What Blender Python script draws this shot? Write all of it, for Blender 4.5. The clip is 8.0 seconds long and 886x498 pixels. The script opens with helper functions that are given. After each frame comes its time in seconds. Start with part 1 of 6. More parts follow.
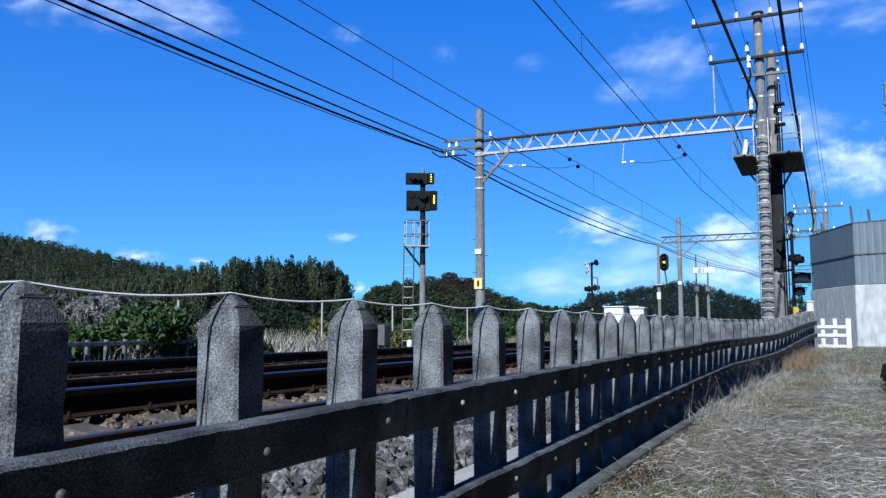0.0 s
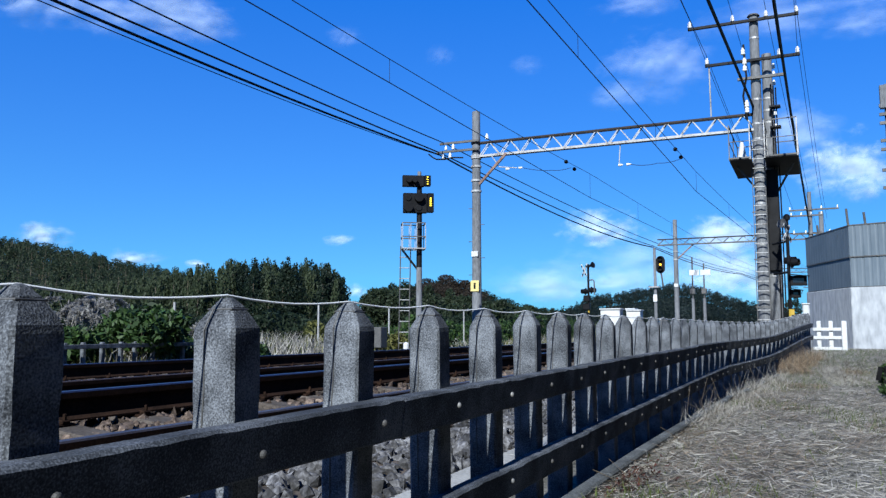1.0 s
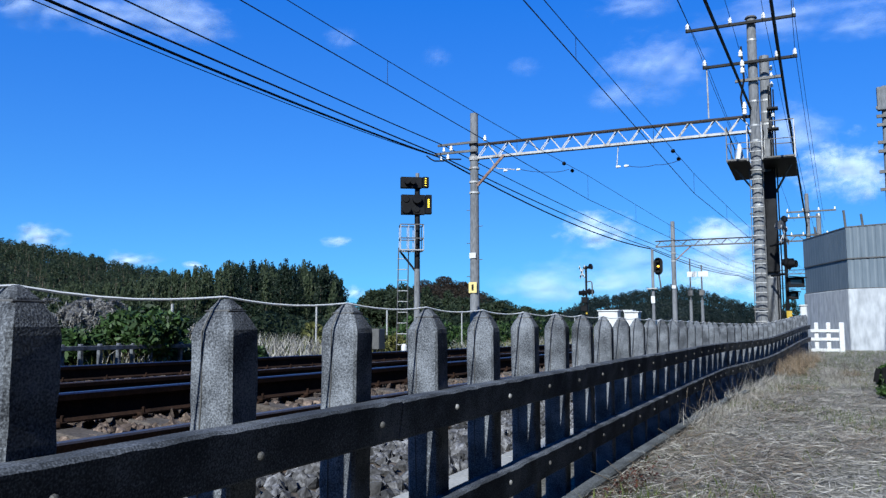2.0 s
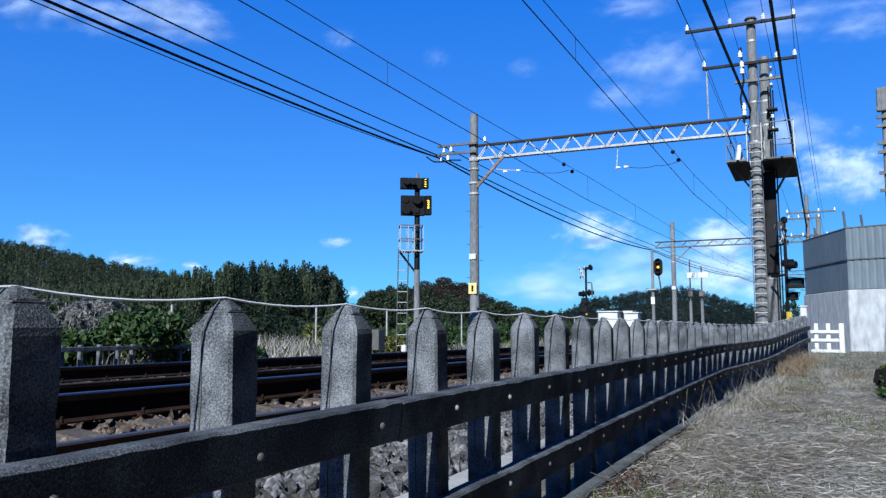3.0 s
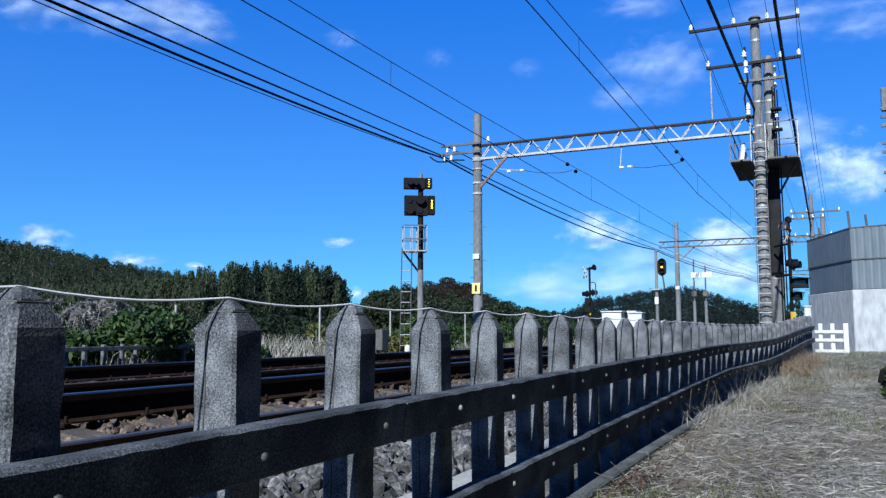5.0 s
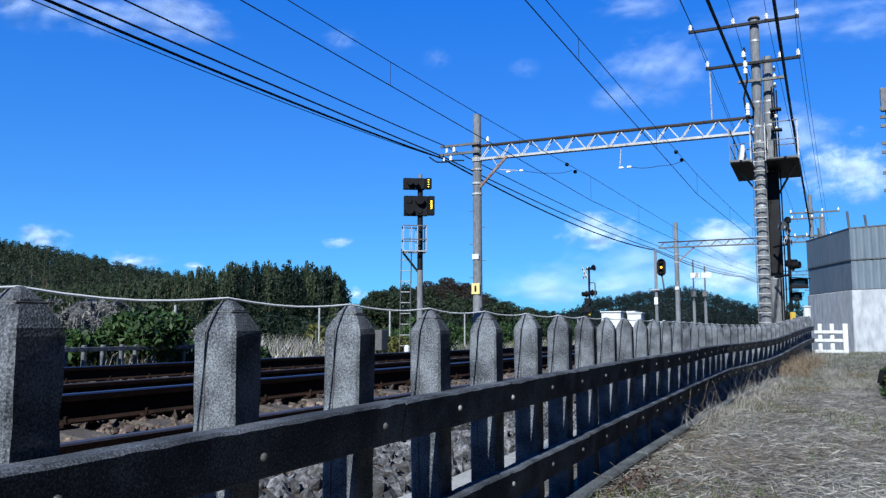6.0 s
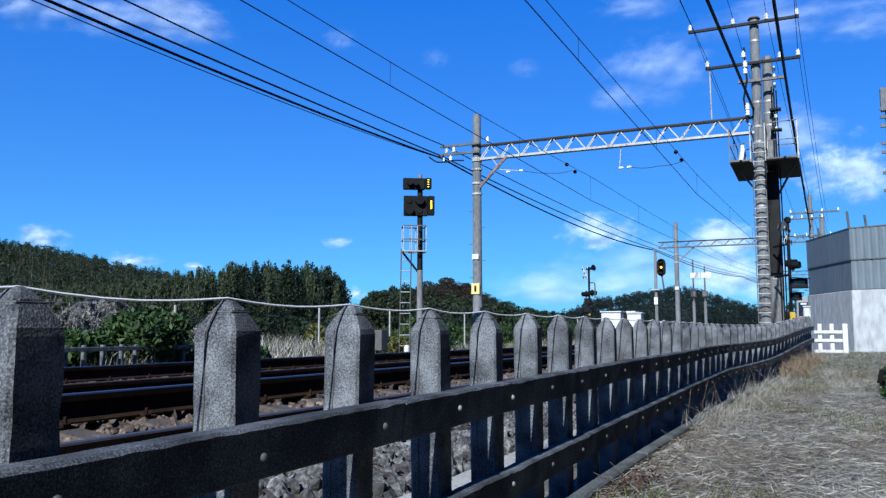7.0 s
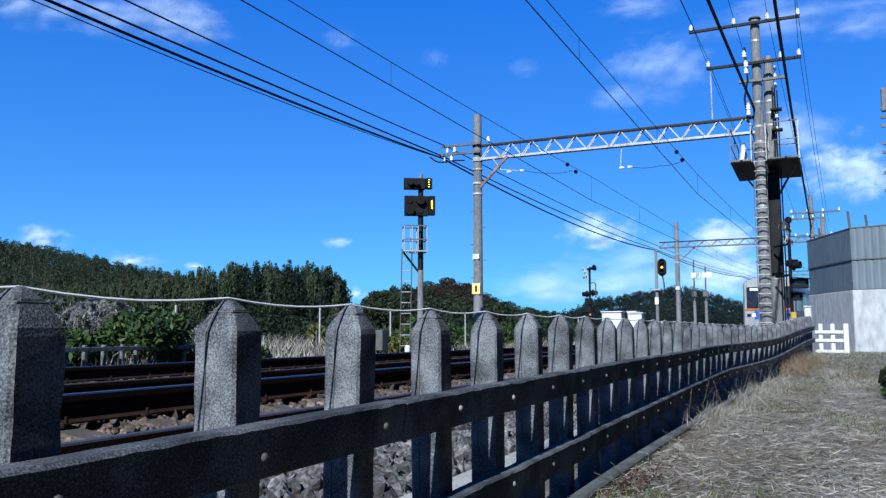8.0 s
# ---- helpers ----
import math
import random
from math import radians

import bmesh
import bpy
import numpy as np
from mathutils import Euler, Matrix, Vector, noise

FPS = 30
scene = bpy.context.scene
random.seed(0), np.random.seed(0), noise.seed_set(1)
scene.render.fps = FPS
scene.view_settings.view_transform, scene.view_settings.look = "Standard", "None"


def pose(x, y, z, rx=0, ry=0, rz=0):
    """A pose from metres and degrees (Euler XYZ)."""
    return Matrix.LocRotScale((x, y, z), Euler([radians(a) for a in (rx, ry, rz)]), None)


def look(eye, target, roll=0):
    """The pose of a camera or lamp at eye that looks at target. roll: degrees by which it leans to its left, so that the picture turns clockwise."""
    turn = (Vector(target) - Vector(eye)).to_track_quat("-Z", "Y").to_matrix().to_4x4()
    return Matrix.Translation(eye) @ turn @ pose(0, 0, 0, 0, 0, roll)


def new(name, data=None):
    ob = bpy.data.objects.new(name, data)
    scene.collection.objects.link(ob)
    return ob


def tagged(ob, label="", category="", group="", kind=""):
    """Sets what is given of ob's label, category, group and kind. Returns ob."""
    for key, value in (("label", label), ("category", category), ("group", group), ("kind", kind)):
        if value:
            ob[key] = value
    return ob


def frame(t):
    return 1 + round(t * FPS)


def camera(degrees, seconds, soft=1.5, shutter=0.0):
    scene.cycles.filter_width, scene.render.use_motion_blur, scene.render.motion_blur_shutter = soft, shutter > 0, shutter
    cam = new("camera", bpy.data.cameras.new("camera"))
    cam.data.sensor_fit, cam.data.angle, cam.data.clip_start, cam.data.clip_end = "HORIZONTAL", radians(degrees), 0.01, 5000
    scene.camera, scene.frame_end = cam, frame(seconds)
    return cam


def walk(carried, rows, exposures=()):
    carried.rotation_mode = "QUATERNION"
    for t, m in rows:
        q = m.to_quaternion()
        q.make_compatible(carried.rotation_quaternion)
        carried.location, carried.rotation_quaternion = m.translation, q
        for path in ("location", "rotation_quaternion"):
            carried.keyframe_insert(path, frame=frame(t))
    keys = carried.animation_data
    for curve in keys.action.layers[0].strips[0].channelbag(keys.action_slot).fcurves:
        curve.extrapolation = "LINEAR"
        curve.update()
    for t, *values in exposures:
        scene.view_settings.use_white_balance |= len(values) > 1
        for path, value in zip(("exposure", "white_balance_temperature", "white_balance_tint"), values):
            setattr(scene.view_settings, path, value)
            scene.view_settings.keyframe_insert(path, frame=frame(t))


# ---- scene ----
cam = camera(58.49, 8.0, soft=1.35)


# camera on the path beside the fence, almost still in the hand
def cam_pose(yaw, tilt):
    return pose(0, 0, 0.95, 90 + tilt, 0, yaw)


walk(cam, [(0.0, cam_pose(25.14, 5.52)), (0.5, cam_pose(24.90, 5.63)), (1.0, cam_pose(24.89, 5.69)),
           (1.5, cam_pose(24.78, 5.75)), (3.0, cam_pose(24.73, 5.87)), (3.5, cam_pose(24.83, 5.87)),
           (4.0, cam_pose(24.90, 5.87)), (4.5, cam_pose(24.99, 5.86)), (6.0, cam_pose(24.95, 5.89)),
           (6.5, cam_pose(24.94, 5.89)), (7.0, cam_pose(24.94, 5.89)), (7.5, cam_pose(24.96, 5.90)),
           (8.0, cam_pose(24.99, 5.89))],
     exposures=[(0.0, 0.95, 6350, 4), (8.0, 0.95, 6350, 4)])

# ---- world and sun ----
SUN_EL, SUN_AZ = radians(34), radians(176.4)      # azimuth from +y towards +x
world = bpy.data.worlds.new("sky")
scene.world = world
world.use_nodes = True
wn, wl = world.node_tree.nodes, world.node_tree.links
sky = wn.new("ShaderNodeTexSky")
sky.sky_type, sky.sun_disc = "NISHITA", False
sky.sun_elevation, sky.sun_rotation = SUN_EL, SUN_AZ
sky.air_density, sky.dust_density, sky.ozone_density = 1.0, 0.0, 2.0
wn["Background"].inputs[1].default_value = 0.055
deep = wn.new("ShaderNodeHueSaturation")
deep.inputs["Hue"].default_value, deep.inputs["Saturation"].default_value = 0.535, 1.5
wl.new(sky.outputs[0], deep.inputs["Color"])
dim, soften, tint = wn.new("ShaderNodeVectorMath"), wn.new("ShaderNodeGamma"), wn.new("ShaderNodeVectorMath")
dim.operation, tint.operation = "SCALE", "MULTIPLY"
dim.inputs["Scale"].default_value, soften.inputs["Gamma"].default_value = 0.105, 0.42
tint.inputs[1].default_value = (1.8, 5.55, 10.8)       # clear dry autumn air: deep blue, little paler low down
wl.new(deep.outputs[0], dim.inputs[0])
wl.new(dim.outputs[0], soften.inputs["Color"])
wl.new(soften.outputs[0], tint.inputs[0])
wl.new(tint.outputs[0], wn["Background"].inputs[0])
sun_data = bpy.data.lights.new("sun", "SUN")
sun_data.energy, sun_data.angle, sun_data.color = 5.0, radians(0.53), (1.0, 0.99, 0.98)
sun = new("sun", sun_data)
sun_dir = Vector((math.sin(SUN_AZ) * math.cos(SUN_EL), math.cos(SUN_AZ) * math.cos(SUN_EL), math.sin(SUN_EL)))
sun.matrix_basis = look(sun_dir * 50, (0, 0, 0))


# ---- materials ----
def material(name, rough=0.8, metal=0.0):
    m = bpy.data.materials.new(name)
    m.use_nodes = True
    nt = m.node_tree
    b = nt.nodes["Principled BSDF"]
    b.inputs["Roughness"].default_value, b.inputs["Metallic"].default_value = rough, metal
    return m, nt, b


def mottled(name, dark, light, scale=6.0, fine=60.0, rough=0.85, metal=0.0, bump=0.3, third=None, third_at=0.6,
            island=0.0, spec=0.3, stretch=(1, 1, 1), bump_size=0.01):
    """Two noises, coarse stains and fine grain, mixed between two or three colours, with relief."""
    m, nt, b = material(name, rough, metal)
    n, l = nt.nodes, nt.links
    b.inputs["Specular IOR Level"].default_value = spec
    geo = n.new("ShaderNodeNewGeometry")
    mp = n.new("ShaderNodeMapping")
    mp.inputs["Scale"].default_value = stretch
    l.new(geo.outputs["Position"], mp.inputs["Vector"])
    big, small = n.new("ShaderNodeTexNoise"), n.new("ShaderNodeTexNoise")
    for tex, s, d in ((big, scale, 4.0), (small, fine, 3.0)):
        tex.inputs["Scale"].default_value, tex.inputs["Detail"].default_value = s, d
        l.new(mp.outputs["Vector"], tex.inputs["Vector"])
    mixed = n.new("ShaderNodeMath")
    mixed.operation = "MULTIPLY_ADD"
    mixed.inputs[1].default_value = 0.55
    l.new(small.outputs["Fac"], mixed.inputs[0])
    half = n.new("ShaderNodeMath")
    half.operation = "MULTIPLY"
    half.inputs[1].default_value = 0.45
    l.new(big.outputs["Fac"], half.inputs[0])
    l.new(half.outputs[0], mixed.inputs[2])
    ramp = n.new("ShaderNodeValToRGB")
    e = ramp.color_ramp.elements
    e[0].position, e[0].color = 0.36, (*dark, 1)
    e[1].position, e[1].color = 0.64, (*light, 1)
    if third:
        x = e.new(third_at)
        x.color = (*third, 1)
    l.new(mixed.outputs[0], ramp.inputs[0])
    out = ramp.outputs[0]
    if island:
        hsv = n.new("ShaderNodeHueSaturation")
        rng = n.new("ShaderNodeMapRange")
        rng.inputs["To Min"].default_value, rng.inputs["To Max"].default_value = 1 - island, 1 + island
        l.new(geo.outputs["Random Per Island"], rng.inputs["Value"])
        l.new(rng.outputs[0], hsv.inputs["Value"])
        l.new(out, hsv.inputs["Color"])
        out = hsv.outputs[0]
    l.new(out, b.inputs["Base Color"])
    if bump:
        bp = n.new("ShaderNodeBump")
        bp.inputs["Strength"].default_value, bp.inputs["Distance"].default_value = bump, bump_size
        l.new(mixed.outputs[0], bp.inputs["Height"])
        l.new(bp.outputs[0], b.inputs["Normal"])
    return m


def leafy(name, dark, light, through_light=0.3, spread=0.4, vary=0.5):
    """Foliage: each leaf its own shade, some light coming through."""
    m, nt, b = material(name, 0.6)
    n, l = nt.nodes, nt.links
    b.inputs["Specular IOR Level"].default_value = 0.25
    geo = n.new("ShaderNodeNewGeometry")
    tex = n.new("ShaderNodeTexNoise")
    tex.inputs["Scale"].default_value = spread
    l.new(geo.outputs["Position"], tex.inputs["Vector"])
    add = n.new("ShaderNodeMath")
    add.operation = "MULTIPLY_ADD"
    add.inputs[1].default_value = vary
    l.new(geo.outputs["Random Per Island"], add.inputs[0])
    sc = n.new("ShaderNodeMath")
    sc.operation = "MULTIPLY"
    sc.inputs[1].default_value = 1 - vary
    l.new(tex.outputs["Fac"], sc.inputs[0])
    l.new(sc.outputs[0], add.inputs[2])
    ramp = n.new("ShaderNodeValToRGB")
    e = ramp.color_ramp.elements
    e[0].position, e[0].color = 0.25, (*dark, 1)
    e[1].position, e[1].color = 0.75, (*light, 1)
    l.new(add.outputs[0], ramp.inputs[0])
    l.new(ramp.outputs[0], b.inputs["Base Color"])
    tr = n.new("ShaderNodeBsdfTranslucent")
    l.new(ramp.outputs[0], tr.inputs["Color"])
    mix = n.new("ShaderNodeMixShader")
    mix.inputs[0].default_value = through_light
    l.new(b.outputs[0], mix.inputs[1])
    l.new(tr.outputs[0], mix.inputs[2])
    l.new(mix.outputs[0], n["Material Output"].inputs["Surface"])
    return m


CONCRETE_POST = mottled("weathered_concrete", (0.018, 0.0204, 0.0251), (0.158, 0.172, 0.196), 9, 240, 0.92, 0, 1.0, (0.063, 0.0689, 0.0796), 0.48, bump_size=0.004, spec=0.1)
CONCRETE_RAIL = mottled("stained_concrete", (0.0141, 0.0164, 0.0212), (0.126, 0.139, 0.166), 5, 230, 0.95, 0, 0.6, (0.0407, 0.0464, 0.057), 0.5, bump_size=0.003, spec=0.12)
CONCRETE_KERB = mottled("worn_kerb_concrete", (0.0247, 0.028, 0.0308), (0.128, 0.14, 0.15), 4, 90, 0.95, 0, 0.6, (0.0665, 0.072, 0.077), 0.5, bump_size=0.006, spec=0.1)
CONCRETE_POLE = mottled("pole_concrete", (0.067, 0.071, 0.0774), (0.148, 0.155, 0.17), 1.6, 22, 0.85, 0, 0.2, stretch=(1, 1, 0.25))
CONCRETE_WALL = mottled("cast_concrete", (0.185, 0.20, 0.22), (0.35, 0.37, 0.395), 0.6, 7, 0.85, 0, 0.15, stretch=(1, 1, 0.35))
CONCRETE_SLAB = mottled("pale_concrete", (0.171, 0.171, 0.16), (0.296, 0.291, 0.274), 3, 50, 0.9, 0, 0.3)
CORRUGATED = mottled("grey_blue_steel_sheet", (0.0713, 0.094, 0.117), (0.103, 0.128, 0.154), 0.5, 6, 0.5, 0.0, 0.05, stretch=(1, 1, 0.3))
BALLAST = mottled("ballast_stone", (0.0162, 0.016, 0.0166), (0.136, 0.137, 0.147), 4, 40, 0.9, 0, 0.5, (0.0515, 0.0513, 0.0549), 0.5, island=0.55)
BALLAST_RUST = mottled("rusty_ballast_stone", (0.0228, 0.016, 0.0125), (0.137, 0.105, 0.0851), 4, 40, 0.9, 0, 0.5, (0.057, 0.0416, 0.0342), 0.5, island=0.55)
BALLAST_BED = mottled("ballast_bed", (0.0171, 0.0143, 0.0125), (0.091, 0.074, 0.0627), 6, 35, 0.95, 0, 0.9)
RUST = mottled("rusty_rail_steel", (0.00684, 0.00399, 0.00285), (0.0257, 0.0137, 0.0091), 5, 60, 0.9, 0.0, 0.2, spec=0.08)
RAIL_SHINE = mottled("polished_rail_head", (0.055, 0.055, 0.075), (0.11, 0.11, 0.145), 2, 80, 0.4, 0.9, 0.05)
RAIL_DULL = mottled("dull_rail_head", (0.037, 0.0266, 0.0222), (0.0888, 0.0629, 0.0518), 2, 80, 0.55, 0.6, 0.05)
RAIL_BROWN = mottled("browned_rail_head", (0.0518, 0.0429, 0.0407), (0.111, 0.0925, 0.0888), 2, 80, 0.5, 0.7, 0.05)
WOODED = mottled("wooded_slope", (0.006, 0.011, 0.007), (0.022, 0.029, 0.017), 0.12, 0.9, 0.95, 0, 1.0, bump_size=1.2)
WOODED_DARK = mottled("dark_wooded_slope", (0.004, 0.009, 0.008), (0.014, 0.023, 0.018), 0.1, 0.7, 0.95, 0, 1.0, bump_size=1.5)
SLEEPER = mottled("sleeper_concrete", (0.028, 0.023, 0.02), (0.085, 0.072, 0.063), 5, 50, 0.9, 0, 0.4)
SOIL = mottled("dry_soil_and_litter", (0.019, 0.019, 0.017), (0.17, 0.163, 0.142), 1.6, 38, 0.95, 0, 0.9, (0.088, 0.085, 0.073), 0.5, bump_size=0.02)
FIELD = mottled("grassy_ground", (0.0285, 0.0342, 0.0125), (0.0969, 0.0969, 0.0427), 0.15, 3, 0.95, 0, 0.5, bump_size=0.05)
GALV = mottled("galvanised_steel", (0.217, 0.219, 0.222), (0.353, 0.356, 0.359), 3, 50, 0.5, 0.55, 0.05)
PALE_STEEL = mottled("weathered_white_steel", (0.119, 0.0969, 0.0847), (0.314, 0.322, 0.33), 3, 25, 0.6, 0.1, 0.1, (0.249, 0.251, 0.253), 0.45)
RUSTY_STEEL = mottled("rust_streaked_steel", (0.0684, 0.0342, 0.0257), (0.205, 0.143, 0.12), 2, 18, 0.7, 0.2, 0.15)
DARK_RUST = mottled("dark_rusted_steel", (0.00684, 0.00479, 0.0041), (0.0256, 0.0171, 0.0143), 2, 18, 0.7, 0.2, 0.15)
DARK_STEEL = mottled("dark_painted_steel", (0.00342, 0.00356, 0.00429), (0.0114, 0.0119, 0.0139), 3, 40, 0.55, 0.2, 0.1, spec=0.1)
MID_STEEL = mottled("dull_grey_steel", (0.0399, 0.0399, 0.041), (0.0969, 0.0969, 0.0977), 3, 40, 0.6, 0.3, 0.1)
BLACK = mottled("black_paint", (0.00274, 0.00283, 0.00359), (0.00684, 0.00707, 0.0084), 6, 60, 0.5, 0, 0.05, spec=0.1)
CABLE = mottled("black_cable", (0.00456, 0.00456, 0.00513), (0.0125, 0.0125, 0.0137), 3, 30, 0.6, 0, 0, spec=0.1)
COPPER = mottled("weathered_copper_wire", (0.0143, 0.0143, 0.016), (0.0342, 0.0313, 0.0313), 3, 30, 0.5, 0.6, 0)
WHITE_WIRE = mottled("pale_wire", (0.62, 0.64, 0.67), (0.72, 0.74, 0.77), 3, 30, 0.4, 0, 0)
PORCELAIN = mottled("white_porcelain", (0.511, 0.511, 0.504), (0.576, 0.576, 0.57), 3, 30, 0.2, 0, 0, spec=0.5)
WHITE_PAINT = mottled("white_paint", (0.31, 0.318, 0.325), (0.43, 0.44, 0.447), 1.5, 20, 0.55, 0, 0.05)
YELLOW = mottled("yellow_paint", (0.265, 0.171, 0.0171), (0.334, 0.231, 0.0299), 3, 30, 0.5, 0, 0.05)
PLATE_YELLOW = mottled("pale_yellow_plate", (0.41, 0.331, 0.125), (0.467, 0.393, 0.171), 3, 30, 0.5, 0, 0.05)
GLASS_DARK = mottled("dark_window_glass", (0.00684, 0.00851, 0.0114), (0.0171, 0.02, 0.0257), 1, 5, 0.08, 0, 0, spec=0.5)
LEAF_SHRUB = leafy("shrub_leaves", (0.00561, 0.0159, 0.00467), (0.035, 0.0698, 0.0164), 0.2, 0.8)
LEAF_WEED = leafy("weed_leaves", (0.0342, 0.0427, 0.0114), (0.137, 0.137, 0.0456), 0.3, 0.6)
LEAF_BAMBOO = leafy("bamboo_leaves", (0.0238, 0.0396, 0.0198), (0.06, 0.0792, 0.0396), 0.5, 0.06, 0.35)
LEAF_DARK = leafy("dark_wood_leaves", (0.007, 0.016, 0.010), (0.020, 0.034, 0.019), 0.5, 0.08, 0.35)
LEAF_HILL = leafy("hill_wood_leaves", (0.0138, 0.0258, 0.0147), (0.0379, 0.0538, 0.0273), 0.5, 0.03, 0.35)
LEAF_FAR = leafy("far_wood_leaves", (0.007, 0.015, 0.014), (0.016, 0.028, 0.023), 0.5, 0.02, 0.3)
LEAF_AUTUMN = leafy("autumn_leaves", (0.022, 0.019, 0.014), (0.042, 0.031, 0.023), 0.5, 0.1, 0.3)
STRAW = leafy("dry_straw", (0.0929, 0.088, 0.0778), (0.364, 0.352, 0.327), 0.2, 1.0)
STRAW_BROWN = leafy("brown_dead_grass", (0.0607, 0.045, 0.0299), (0.27, 0.206, 0.144), 0.2, 1.2)
LEAF_RED = leafy("fallen_red_leaves", (0.02, 0.0091, 0.00684), (0.0799, 0.0285, 0.02), 0.2, 2.0)
GRASS = leafy("short_green_grass", (0.0285, 0.0456, 0.0114), (0.103, 0.131, 0.0399), 0.3, 1.0)
PLUME = leafy("pampas_plume", (0.13, 0.125, 0.12), (0.24, 0.235, 0.225), 0.4, 2.0)
BARK = mottled("bark", (0.0285, 0.0228, 0.0171), (0.091, 0.074, 0.057), 3, 30, 0.95, 0, 0.6)


def glow(name, colour, strength):
    m, nt, b = material(name, 0.3)
    b.inputs["Base Color"].default_value = (*colour, 1)
    b.inputs["Emission Color"].default_value = (*colour, 1)
    b.inputs["Emission Strength"].default_value = strength
    return m


LAMP_AMBER = glow("amber_signal_lamp", (1.0, 0.42, 0.02), 1.2)
LAMP_YELLOW = glow("yellow_indicator_lamp", (1.0, 0.72, 0.05), 0.55)
LAMP_WHITE = glow("train_headlamp", (1.0, 0.95, 0.85), 1.5)


# ---- mesh helpers ----
def mesh_of(bm, name, mat, smooth=False):
    me = bpy.data.meshes.new(name)
    bm.to_mesh(me)
    bm.free()
    me.materials.append(mat)
    if smooth:
        me.polygons.foreach_set("use_smooth", [True] * len(me.polygons))
    return me


def part(name, bm, mat, parent=None, label="", smooth=False):
    ob = new(name, mesh_of(bm, name, mat, smooth) if isinstance(bm, bmesh.types.BMesh) else bm)
    ob.parent = parent
    if label:
        ob["label"] = label
    return ob


def thing(name, at, label, category, group="", kind="", rz=0.0):
    ob = new(name)
    ob.empty_display_size = 0.2
    ob.matrix_basis = pose(*at, 0, 0, rz)
    return tagged(ob, label, category, group, kind)


def box(bm, lo, hi, bevel=0.0, m=None):
    x0, y0, z0 = lo
    x1, y1, z1 = hi
    size = (abs(x1 - x0), abs(y1 - y0), abs(z1 - z0))
    made = bmesh.ops.create_cube(bm, size=1.0, matrix=Matrix.Translation(((x0 + x1) / 2, (y0 + y1) / 2, (z0 + z1) / 2)) @ Matrix.Diagonal((*size, 1)))
    vs = made["verts"]
    if bevel:
        es = list({e for v in vs for e in v.link_edges})
        r = bmesh.ops.bevel(bm, geom=es, offset=bevel, segments=1, affect="EDGES")
        vs = list({v for f in r["faces"] for v in f.verts} | {v for v in vs if v.is_valid})
    if m:
        bmesh.ops.transform(bm, matrix=m, verts=vs)
    return bm


def rod(bm, a, b, r0, r1=None, sides=8, caps=True):
    """A round bar from a to b."""
    a, b = Vector(a), Vector(b)
    d = b - a
    turn = d.to_track_quat("Z", "Y").to_matrix().to_4x4()
    bmesh.ops.create_cone(bm, cap_ends=caps, cap_tris=False, segments=sides, radius1=r0, radius2=r0 if r1 is None else r1,
                          depth=d.length, matrix=Matrix.Translation((a + b) / 2) @ turn)
    return bm


def bar(bm, a, b, w, h):
    """A flat bar of section w x h from a to b."""
    a, b = Vector(a), Vector(b)
    d = b - a
    turn = d.to_track_quat("Y", "Z").to_matrix().to_4x4()
    bmesh.ops.create_cube(bm, size=1.0, matrix=Matrix.Translation((a + b) / 2) @ turn @ Matrix.Diagonal((w, d.length, h, 1)))
    return bm


def lathe(bm, profile, at=(0, 0, 0), sides=12, m=None):
    """Turned shape from (radius, height) pairs."""
    rings = []
    base = Matrix.Translation(at) @ (m or Matrix())
    for r, z in profile:
        rings.append([bm.verts.new(base @ Vector((r * math.cos(2 * math.pi * k / sides), r * math.sin(2 * math.pi * k / sides), z))) for k in range(sides)])
    for lo, hi in zip(rings, rings[1:]):
        for k in range(sides):
            bm.faces.new((lo[k], lo[(k + 1) % sides], hi[(k + 1) % sides], hi[k]))
    bm.faces.new(rings[-1])
    bm.faces.new(rings[0][::-1])
    return bm


def tube(bm, pts, r, sides=6):
    """A bent round wire through pts."""
    rings = []
    n = len(pts)
    pts = [Vector(p) for p in pts]
    for i, p in enumerate(pts):
        d = (pts[min(i + 1, n - 1)] - pts[max(i - 1, 0)]).normalized()
        side = d.cross(Vector((0, 0, 1)))
        if side.length < 0.05:
            side = d.cross(Vector((1, 0, 0)))
        side.normalize()
        up = side.cross(d)
        rings.append([bm.verts.new(p + (side * math.cos(2 * math.pi * k / sides) + up * math.sin(2 * math.pi * k / sides)) * r) for k in range(sides)])
    for lo, hi in zip(rings, rings[1:]):
        for k in range(sides):
            bm.faces.new((lo[k], lo[(k + 1) % sides], hi[(k + 1) % sides], hi[k]))
    bm.faces.new(rings[0][::-1])
    bm.faces.new(rings[-1])
    return bm


def raw_mesh(name, verts, faces, mat):
    me = bpy.data.meshes.new(name)
    me.from_pydata(verts, [], faces)
    me.polygons.foreach_set("use_smooth", [False] * len(me.polygons))
    me.materials.append(mat)
    return me


